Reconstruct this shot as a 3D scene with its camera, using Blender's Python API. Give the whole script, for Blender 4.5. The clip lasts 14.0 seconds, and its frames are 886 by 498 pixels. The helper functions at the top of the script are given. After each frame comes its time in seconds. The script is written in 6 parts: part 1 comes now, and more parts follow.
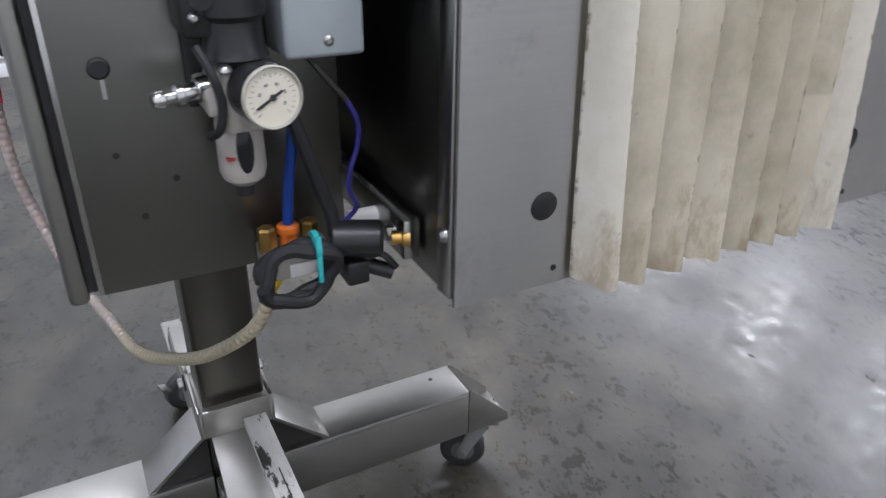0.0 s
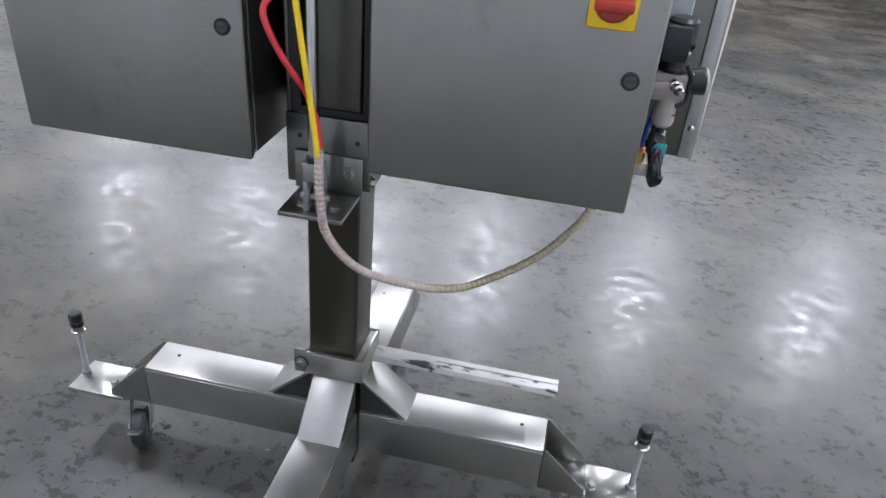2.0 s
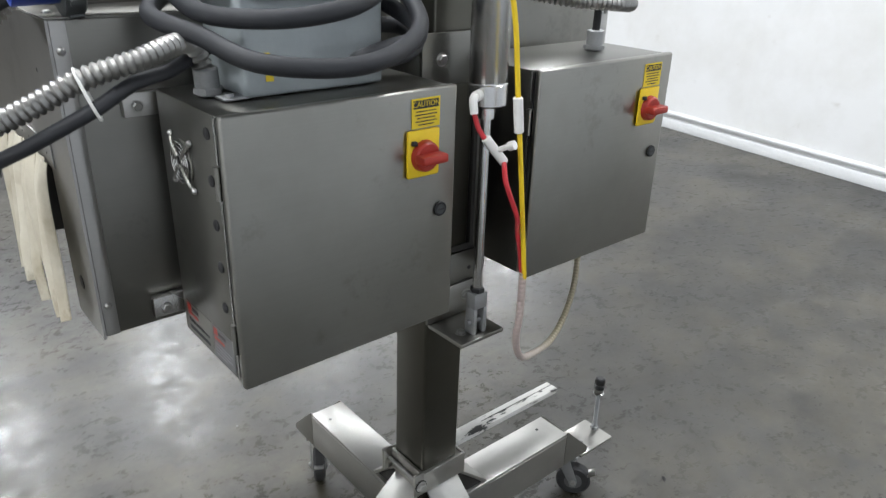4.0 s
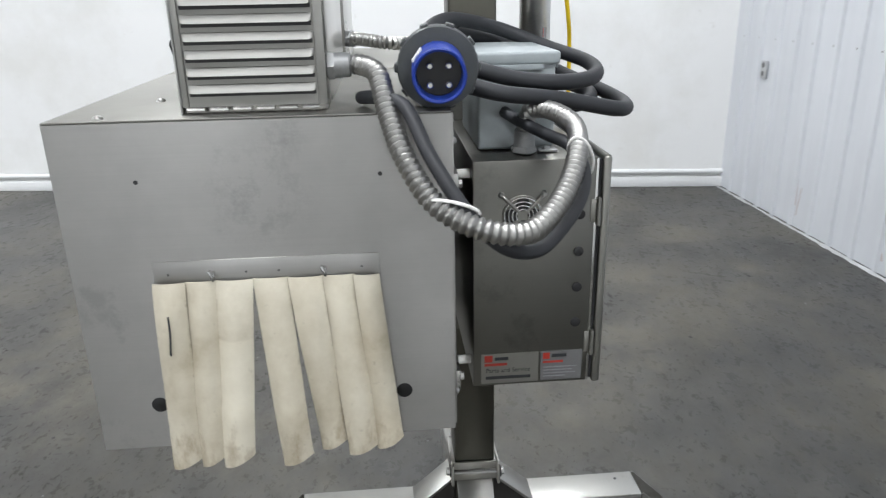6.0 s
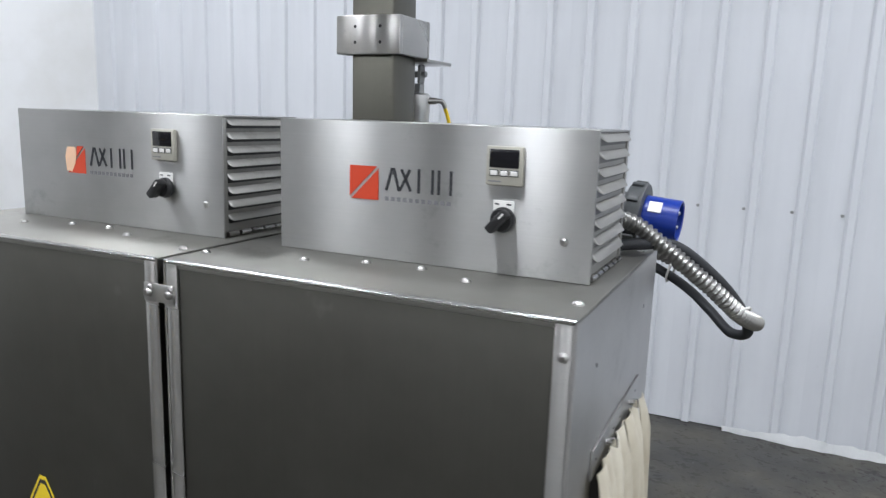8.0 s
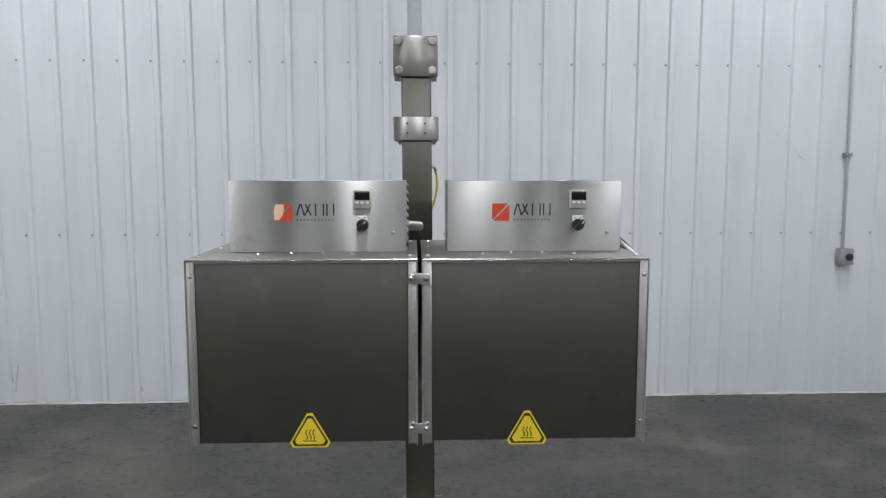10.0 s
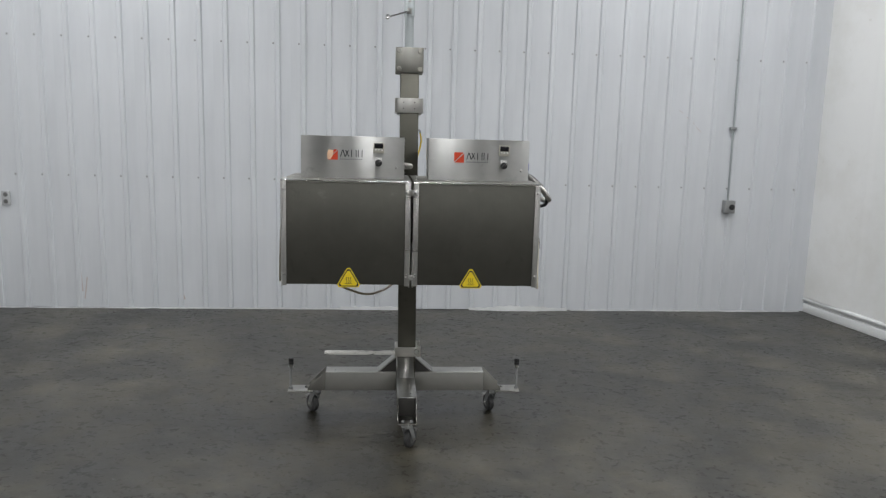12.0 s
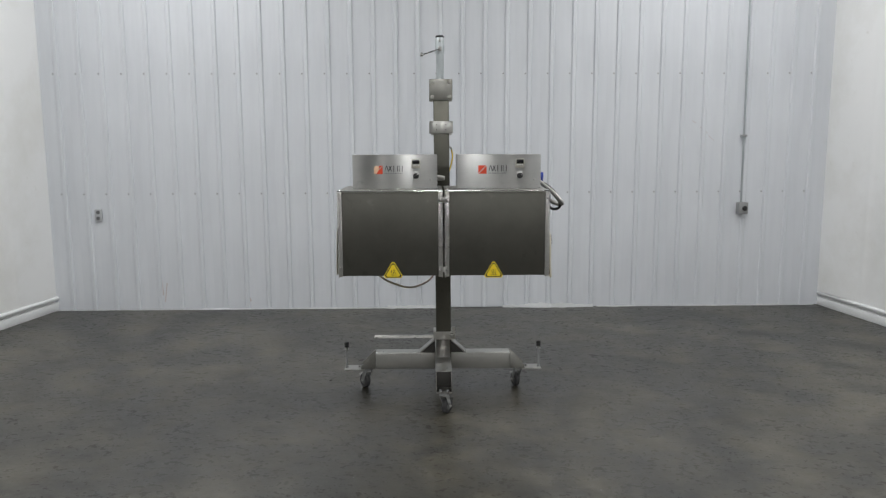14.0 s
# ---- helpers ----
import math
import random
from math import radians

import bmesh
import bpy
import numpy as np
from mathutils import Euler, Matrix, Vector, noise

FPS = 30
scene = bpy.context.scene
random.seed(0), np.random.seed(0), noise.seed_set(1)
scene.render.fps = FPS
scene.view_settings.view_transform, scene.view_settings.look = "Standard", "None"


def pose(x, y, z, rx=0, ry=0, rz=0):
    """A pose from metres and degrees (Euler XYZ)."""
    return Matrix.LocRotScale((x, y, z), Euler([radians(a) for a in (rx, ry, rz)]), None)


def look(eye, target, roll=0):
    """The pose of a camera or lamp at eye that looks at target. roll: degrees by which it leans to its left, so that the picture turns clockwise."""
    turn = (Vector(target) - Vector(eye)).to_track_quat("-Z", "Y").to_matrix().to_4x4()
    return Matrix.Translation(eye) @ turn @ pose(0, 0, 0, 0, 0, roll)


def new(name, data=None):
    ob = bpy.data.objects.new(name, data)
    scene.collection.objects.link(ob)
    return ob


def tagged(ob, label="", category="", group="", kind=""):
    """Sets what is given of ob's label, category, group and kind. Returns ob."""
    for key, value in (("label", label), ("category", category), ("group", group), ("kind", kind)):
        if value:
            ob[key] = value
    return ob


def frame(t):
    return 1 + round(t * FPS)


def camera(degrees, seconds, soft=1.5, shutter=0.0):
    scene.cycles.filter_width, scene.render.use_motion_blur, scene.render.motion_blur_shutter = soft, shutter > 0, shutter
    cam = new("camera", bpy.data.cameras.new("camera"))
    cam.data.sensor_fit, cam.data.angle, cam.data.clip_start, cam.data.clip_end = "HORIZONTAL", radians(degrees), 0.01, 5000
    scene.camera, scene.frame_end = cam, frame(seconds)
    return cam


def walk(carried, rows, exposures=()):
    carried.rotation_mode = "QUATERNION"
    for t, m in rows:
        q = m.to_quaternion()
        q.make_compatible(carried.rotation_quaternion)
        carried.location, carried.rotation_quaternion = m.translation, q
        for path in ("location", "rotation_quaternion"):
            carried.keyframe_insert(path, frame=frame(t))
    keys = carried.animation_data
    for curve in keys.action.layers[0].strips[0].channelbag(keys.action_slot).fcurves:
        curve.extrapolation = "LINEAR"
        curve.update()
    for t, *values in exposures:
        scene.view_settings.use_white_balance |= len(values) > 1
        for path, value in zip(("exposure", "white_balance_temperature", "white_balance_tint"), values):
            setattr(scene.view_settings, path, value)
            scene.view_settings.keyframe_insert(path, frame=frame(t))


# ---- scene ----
cam = camera(63.2, 14.0, soft=1.25, shutter=0.2)

PATH = [
    (0, (-1.044, 0.139, 1.199), (0.517, -0.692, 0.266), 0.9),
    (0.3, (-1.025, 0.332, 1.223), (0.314, -0.775, 0.231), -1.9),
    (0.5, (-1.012, 0.468, 1.254), (0.195, -0.784, 0.267), -0.8),
    (0.6, (-0.992, 0.519, 1.266), (0.144, -0.813, 0.3), 0.4),
    (1, (-0.855, 0.715, 1.26), (0.138, -0.748, 0.324), -0.9),
    (1.5, (-0.63, 0.974, 1.306), (-0.026, -0.659, 0.323), 2.6),
    (2, (-0.394, 1.161, 1.382), (-0.109, -0.531, 0.355), 4.9),
    (2.1, (-0.337, 1.187, 1.379), (-0.126, -0.49, 0.311), 4.5),
    (2.2, (-0.299, 1.193, 1.366), (-0.167, -0.485, 0.287), 3.8),
    (4.3, (1.025, 0.941, 1.534), (-0.394, -0.274, 0.821), 0.6),
    (4.5, (1.118, 0.827, 1.527), (-0.447, -0.239, 0.883), -0.6),
    (5, (1.39, 0.5, 1.546), (-0.399, -0.139, 0.92), -0.8),
    (5.5, (1.579, 0.173, 1.583), (-0.295, -0.063, 0.923), 0.2),
    (6, (1.611, -0.193, 1.551), (-0.266, -0.046, 0.877), -1.1),
    (6.5, (1.624, -0.565, 1.602), (-0.178, 0.032, 0.975), 0.1),
    (6.9, (1.478, -0.809, 1.599), (-0.217, 0.12, 1.091), 0.6),
    (7, (1.416, -0.864, 1.6), (-0.217, 0.204, 1.164), -0.2),
    (7.5, (1.132, -1.178, 1.603), (-0.23, 0.239, 1.231), 2.3),
    (8, (0.798, -1.402, 1.612), (-0.026, 0.384, 1.248), 1.9),
    (8.2, (0.649, -1.45, 1.607), (-0.074, 0.387, 1.272), -0.5),
    (8.5, (0.437, -1.539, 1.613), (-0.05, 0.376, 1.307), -0.3),
    (8.7, (0.309, -1.64, 1.621), (-0.008, 0.316, 1.353), -1.2),
    (10.8, (-0.092, -3.194, 1.611), (0.042, -1.209, 1.409), 0.9),
    (11, (-0.129, -3.357, 1.609), (0.012, -1.373, 1.403), 1.0),
    (11.5, (-0.177, -3.702, 1.626), (-0.015, -1.725, 1.371), 0.6),
    (12, (-0.119, -4.055, 1.606), (0.038, -2.085, 1.3), 1.5),
    (12.5, (-0.119, -4.385, 1.616), (0.012, -2.414, 1.299), -0.4),
    (13, (-0.07, -4.626, 1.628), (0.065, -2.655, 1.313), -0.9),
    (13.5, (-0.048, -4.762, 1.618), (-0.004, -2.782, 1.341), -0.8),
    (14, (-0.066, -4.804, 1.626), (-0.037, -2.823, 1.354), -0.2),
]

# exposure keys: the clip's camera brightens towards the floor views and darkens before the white walls
EXPO = [(0.0, 0.0, 6130, 18), (0.5, 0.12, 6100, 18), (1.0, 0.24, 6080, 18), (2.2, 0.26, 6080, 18), (4.3, 0.18, 6450, 11), (5.5, 0.12, 6450, 11), (6.5, 0.03, 6430, 12), (7.0, 0.0, 6400, 12),
        (8.0, -0.15, 6280, 13), (8.7, -0.2, 6280, 13), (11.0, -0.57, 6600, 11), (14.0, -0.58, 6700, 11)]
walk(cam, [(t, look(eye, target, roll)) for t, eye, target, roll in PATH], EXPO)

# ---- light ----
world = bpy.data.worlds.new("world")
scene.world = world
world.use_nodes = True
world.node_tree.nodes["Background"].inputs[0].default_value = (0.75, 0.85, 1.0, 1)
world.node_tree.nodes["Background"].inputs[1].default_value = 0.03

LAMP_X = (-7.6, -5.7, -3.8, -1.6, 0.45, 2.1, 3.9, 5.8, 7.7)
LAMP_Y, LAMP_Z = -7.2, 4.0
LAMP_WATT = 116.0
# unseen fixtures added over the booth, guessed from its bright walls
UNSEEN_BOOTH_LAMPS = ((-2.5, -1.5), (0.0, -1.5), (2.5, -1.5), (-2.5, 1.0), (2.5, 1.0))
BOOTH_Z, BOOTH_WATT = 4.75, 80.0
LAMP_TINT = (0.93, 0.97, 1.0)


# ---- materials ----
def nodes_of(name):
    m = bpy.data.materials.new(name)
    m.use_nodes = True
    nt = m.node_tree
    return m, nt, nt.nodes["Principled BSDF"]


def noise_node(nt, vec, scale, detail=4.0, rough=0.55):
    n = nt.nodes.new("ShaderNodeTexNoise")
    n.inputs["Scale"].default_value, n.inputs["Detail"].default_value, n.inputs["Roughness"].default_value = scale, detail, rough
    nt.links.new(vec, n.inputs["Vector"])
    return n.outputs["Fac"]


def ramp(nt, fac, stops):
    r = nt.nodes.new("ShaderNodeValToRGB")
    el = r.color_ramp.elements
    el[0].position, el[0].color = stops[0][0], (*stops[0][1], 1)
    el[1].position, el[1].color = stops[-1][0], (*stops[-1][1], 1)
    for p, c in stops[1:-1]:
        e = el.new(p)
        e.color = (*c, 1)
    nt.links.new(fac, r.inputs[0])
    return r.outputs[0]


def mapped(nt, scale=(1, 1, 1), rot=(0, 0, 0)):
    t = nt.nodes.new("ShaderNodeTexCoord")
    m = nt.nodes.new("ShaderNodeMapping")
    m.inputs["Scale"].default_value, m.inputs["Rotation"].default_value = scale, rot
    nt.links.new(t.outputs["Object"], m.inputs["Vector"])
    return m.outputs["Vector"]


def mrange(nt, fac, lo, hi, a=0.3, b=0.7):
    n = nt.nodes.new("ShaderNodeMapRange")
    for k, v in zip((1, 2, 3, 4), (a, b, lo, hi)):
        n.inputs[k].default_value = v
    nt.links.new(fac, n.inputs[0])
    return n.outputs[0]


def bump_of(nt, bsdf, fac, strength, distance):
    b = nt.nodes.new("ShaderNodeBump")
    b.inputs["Strength"].default_value, b.inputs["Distance"].default_value = strength, distance
    nt.links.new(fac, b.inputs["Height"])
    nt.links.new(b.outputs[0], bsdf.inputs["Normal"])


def mathn(nt, op, a, b):
    n = nt.nodes.new("ShaderNodeMath")
    n.operation = op
    for k, v in enumerate((a, b)):
        if isinstance(v, (int, float)):
            n.inputs[k].default_value = v
        else:
            nt.links.new(v, n.inputs[k])
    return n.outputs[0]


def mixc(nt, fac, a, b):
    n = nt.nodes.new("ShaderNodeMix")
    n.data_type = "RGBA"
    for k, v in ((0, fac), (6, a), (7, b)):
        if isinstance(v, (int, float)):
            n.inputs[k].default_value = v
        elif isinstance(v, tuple):
            n.inputs[k].default_value = (*v, 1)
        else:
            nt.links.new(v, n.inputs[k])
    return n.outputs[2]


def paint(name, col, rough=0.45, var=0.12, scale=14.0, bump=0.0, metal=0.0, coat=0.0):
    """Plain paint, plastic or rubber with soft stains and fine grain."""
    m, nt, b = nodes_of(name)
    v = mapped(nt)
    big, fine = noise_node(nt, v, scale * 0.35), noise_node(nt, v, scale * 9)
    both = mathn(nt, "ADD", mathn(nt, "MULTIPLY", big, 0.7), mathn(nt, "MULTIPLY", fine, 0.3))
    c = ramp(nt, both, [(0.3, tuple(x * (1 - var) for x in col)), (0.7, tuple(min(1, x * (1 + var)) for x in col))])
    nt.links.new(c, b.inputs["Base Color"])
    nt.links.new(mrange(nt, both, rough * 0.85, min(1, rough * 1.2)), b.inputs["Roughness"])
    b.inputs["Metallic"].default_value = metal
    b.inputs["Coat Weight"].default_value = coat
    if bump:
        bump_of(nt, b, fine, 0.4, bump)
    return m


def steel(name, col=(0.46, 0.455, 0.435), rough=0.27, aniso=0.92, upright=False, smudge=0.10, lean=(0.02, 0.01, 1.0), stains=()):
    """Brushed stainless sheet: fine streaks along the grain, smudges and wipe marks."""
    m, nt, b = nodes_of(name)
    streak = noise_node(nt, mapped(nt, (300, 300, 4) if upright else (4, 4, 420)), 1.0, 3.0)
    v = mapped(nt)
    blot, mid = noise_node(nt, v, 2.6, 5.0, 0.6), noise_node(nt, v, 13.0, 4.0, 0.6)
    s = mathn(nt, "ADD", mathn(nt, "MULTIPLY", blot, 0.6), mathn(nt, "MULTIPLY", mid, 0.4))
    c = ramp(nt, s, [(0.3, tuple(x * 0.86 for x in col)), (0.55, col), (0.75, tuple(min(1, x * 1.06) for x in col))])
    c2 = mixc(nt, mrange(nt, streak, 0.0, 0.12 if upright else 0.14), c, tuple(x * 0.75 for x in col))
    for at, reach in stains:
        d = nt.nodes.new("ShaderNodeVectorMath")
        d.operation = "DISTANCE"
        g = nt.nodes.new("ShaderNodeNewGeometry")
        nt.links.new(g.outputs["Position"], d.inputs[0])
        d.inputs[1].default_value = at
        fade = mrange(nt, d.outputs["Value"], 1.0, 0.0, reach * 0.3, reach)
        greasy = mathn(nt, "MULTIPLY", mrange(nt, noise_node(nt, v, 26.0, 7.0, 0.75), 0.0, 0.42, 0.46, 0.66), fade)
        c2 = mixc(nt, greasy, c2, tuple(x * 0.40 for x in col))
    rub = mathn(nt, "MULTIPLY", noise_node(nt, mapped(nt, (1, 1, 1), (3.1, 1.7, 0.4)), 7.0, 6.0, 0.72), mrange(nt, blot, 0.75, 1.1, 0.35, 0.6))
    c2 = mixc(nt, mrange(nt, rub, 0.0, 0.32, 0.60, 0.70), c2, tuple(x * 0.45 for x in col))
    if upright:
        c2 = mixc(nt, mrange(nt, noise_node(nt, v, 6.5, 4.0, 0.6), 0.0, 0.5, 0.66, 0.76), c2, tuple(x * 1.7 for x in col))
    nt.links.new(c2, b.inputs["Base Color"])
    nt.links.new(mrange(nt, noise_node(nt, v, 2.2, 0.0), rough - smudge * 0.15, rough + smudge * 0.25), b.inputs["Roughness"])
    b.inputs["Metallic"].default_value = 1.0
    b.inputs["Anisotropic"].default_value = aniso
    geo = nt.nodes.new("ShaderNodeNewGeometry")
    if not upright:
        x = nt.nodes.new("ShaderNodeCombineXYZ")
        x.inputs[0].default_value, x.inputs[1].default_value, x.inputs[2].default_value = lean
        nt.links.new(x.outputs[0], b.inputs["Tangent"])
        return m
    x = nt.nodes.new("ShaderNodeVectorMath")
    x.operation = "CROSS_PRODUCT"
    nt.links.new(geo.outputs["Normal"], x.inputs[0])
    x.inputs[1].default_value = (0.02, 0.01, 1.0)
    nt.links.new(x.outputs[0], b.inputs["Tangent"])
    bump_of(nt, b, streak, 0.12, 0.0004)
    return m


def concrete():
    m, nt, b = nodes_of("sealed_concrete")
    v = mapped(nt)
    big, mid, fine = noise_node(nt, v, 0.5, 4, 0.6), noise_node(nt, mapped(nt, (1, 1.15, 1)), 3.1, 7, 0.66), noise_node(nt, v, 45, 6, 0.7)
    s = mathn(nt, "ADD", mathn(nt, "MULTIPLY", big, 0.45), mathn(nt, "MULTIPLY", mid, 0.55))
    c = ramp(nt, s, [(0.38, (0.013, 0.0115, 0.0075)), (0.46, (0.029, 0.0255, 0.0165)), (0.53, (0.054, 0.048, 0.033)), (0.62, (0.112, 0.100, 0.072))])
    c = mixc(nt, mrange(nt, fine, 0.0, 0.22, 0.45, 0.75), c, (0.030, 0.028, 0.025))
    # broad wiped stains, longer along x
    st = noise_node(nt, mapped(nt, (1.0, 1.2, 1), (0, 0, 0.2)), 1.5, 8, 0.68)
    c = mixc(nt, mrange(nt, st, 0.0, 0.62, 0.51, 0.60), c, (0.014, 0.013, 0.011))
    bl = noise_node(nt, mapped(nt, (1.0, 1.25, 1), (0, 0, 0.5)), 8.0, 8, 0.72)
    c = mixc(nt, mrange(nt, bl, 0.0, 0.55, 0.56, 0.64), c, (0.011, 0.010, 0.009))
    pale = noise_node(nt, mapped(nt, (1.1, 1.25, 1), (0, 0, -0.3)), 3.8, 8, 0.72)
    c = mixc(nt, mrange(nt, pale, 0.0, 0.5, 0.57, 0.70), c, (0.115, 0.103, 0.078))
    dirt = mrange(nt, st, 0.0, 0.12, 0.53, 0.62)
    # short dark scuffs, then specks: cells of uneven size
    def marks(c, scale, stretch, turn, size, amount):
        vo = nt.nodes.new("ShaderNodeTexVoronoi")
        vo.inputs["Scale"].default_value = scale
        nt.links.new(mapped(nt, (1, stretch, 1), (0, 0, turn)), vo.inputs["Vector"])
        sep = nt.nodes.new("ShaderNodeSeparateColor")
        nt.links.new(vo.outputs["Color"], sep.inputs[0])
        reach = mrange(nt, sep.outputs[0], -0.4 * size, size, 0.62, 1.0)
        wob = mathn(nt, "ADD", vo.outputs["Distance"], mathn(nt, "MULTIPLY", noise_node(nt, v, scale * 4, 7, 0.78), size * 1.7))
        edge = mathn(nt, "SUBTRACT", mathn(nt, "ADD", reach, size * 0.80), wob)
        k = mrange(nt, edge, 0.0, amount, 0.0, size * 0.38)
        return mixc(nt, k, c, (0.012, 0.012, 0.012)), mathn(nt, "MAXIMUM", dirt, k)
    c, dirt = marks(c, 3.1, 2.4, 0.9, 0.16, 0.4)
    c, dirt = marks(c, 4.7, 0.45, 0.3, 0.13, 0.4)
    c, dirt = marks(c, 9.0, 1.3, -0.5, 0.14, 0.38)
    c, dirt = marks(c, 17.0, 1.6, 0.1, 0.13, 0.38)
    c, dirt = marks(c, 7.0, 3.4, 1.9, 0.17, 0.5)
    c, dirt = marks(c, 12.0, 0.40, 0.6, 0.16, 0.38)
    c, dirt = marks(c, 24.0, 2.2, 1.3, 0.17, 0.38)
    c, dirt = marks(c, 1.9, 3.2, 2.3, 0.11, 0.7)
    # cloudy trowel marks and a dusty film between them
    cloud = noise_node(nt, mapped(nt, (1.0, 1.2, 1), (0, 0, 0.15)), 1.35, 10, 0.60)
    c = mixc(nt, mrange(nt, cloud, 0.62, 0.0, 0.39, 0.53), c, (0.010, 0.0095, 0.0075))
    c = mixc(nt, mrange(nt, cloud, 0.0, 0.44, 0.51, 0.64), c, (0.105, 0.092, 0.060))
    c = mixc(nt, 0.26, c, (0.004, 0.0038, 0.002))
    nt.links.new(c, b.inputs["Base Color"])
    scuff = noise_node(nt, mapped(nt, (3, 9, 1), (0, 0, 0.7)), 2.0, 5, 0.7)
    r = mathn(nt, "ADD", mrange(nt, mid, 0.23, 0.34), mrange(nt, fine, -0.04, 0.08))
    r = mathn(nt, "ADD", r, mrange(nt, scuff, 0.0, 0.10, 0.55, 0.70))
    r = mathn(nt, "ADD", r, mathn(nt, "MULTIPLY", dirt, 0.25))
    nt.links.new(mathn(nt, "ADD", r, 0.20), b.inputs["Roughness"])
    worn = mrange(nt, noise_node(nt, mapped(nt, (1.0, 1.3, 1.0), (0, 0, 0.4)), 17, 9, 0.76), -0.07, 0.13, 0.40, 0.60)
    nt.links.new(mathn(nt, "ADD", r, worn), b.inputs["Coat Roughness"])
    film = noise_node(nt, mapped(nt, (1.0, 1.4, 1), (0, 0, 1.1)), 6.5, 10, 0.74)
    seal = mathn(nt, "MULTIPLY", mrange(nt, dirt, 0.58, 0.06, 0.0, 1.0), mrange(nt, film, 0.62, 1.0, 0.36, 0.60))
    nt.links.new(seal, b.inputs["Coat Weight"])
    b.inputs["Coat IOR"].default_value = 2.0
    nt.links.new(mrange(nt, dirt, 0.24, 0.08, 0.0, 1.0), b.inputs["Specular IOR Level"])
    hgt = mathn(nt, "ADD", mathn(nt, "MULTIPLY", noise_node(nt, v, 42, 8, 0.75), 0.34), mathn(nt, "MULTIPLY", noise_node(nt, v, 9, 5, 0.6), 0.15))
    bump_of(nt, b, mathn(nt, "ADD", hgt, mathn(nt, "MULTIPLY", scuff, 0.2)), 0.12, 0.003)
    return m


def wall_metal():
    m, nt, b = nodes_of("white_wall_metal")
    v = mapped(nt)
    big = noise_node(nt, mapped(nt, (1.2, 1.2, 0.4)), 1.6, 5, 0.6)
    fine = noise_node(nt, v, 30, 4)
    run = noise_node(nt, mapped(nt, (9, 9, 0.7)), 1.0, 4, 0.6)
    c = ramp(nt, mathn(nt, "ADD", mathn(nt, "MULTIPLY", big, 0.6), mathn(nt, "MULTIPLY", run, 0.4)), [(0.35, (0.56, 0.58, 0.61)), (0.6, (0.63, 0.65, 0.68))])
    c = mixc(nt, mrange(nt, fine, 0.0, 0.35, 0.66, 0.78), c, (0.50, 0.51, 0.52))
    nt.links.new(c, b.inputs["Base Color"])
    nt.links.new(mrange(nt, big, 0.30, 0.42), b.inputs["Roughness"])
    bump_of(nt, b, noise_node(nt, v, 3.5, 3), 0.25, 0.006)
    return m


def wall_sheet():
    m, nt, b = nodes_of("white_vinyl_sheet")
    v = mapped(nt)
    folds = noise_node(nt, mapped(nt, (0.9, 0.9, 0.10)), 1.2, 2, 0.45)
    dirt = noise_node(nt, v, 1.3, 6, 0.65)
    spots = noise_node(nt, v, 9, 4, 0.6)
    c = ramp(nt, dirt, [(0.34, (0.735, 0.735, 0.715)), (0.55, (0.80, 0.805, 0.80))])
    c = mixc(nt, mrange(nt, spots, 0.0, 0.5, 0.68, 0.80), c, (0.52, 0.50, 0.45))
    nt.links.new(c, b.inputs["Base Color"])
    b.inputs["Roughness"].default_value = 0.5
    bump_of(nt, b, mathn(nt, "ADD", folds, mathn(nt, "MULTIPLY", spots, 0.03)), 0.35, 0.10)
    return m


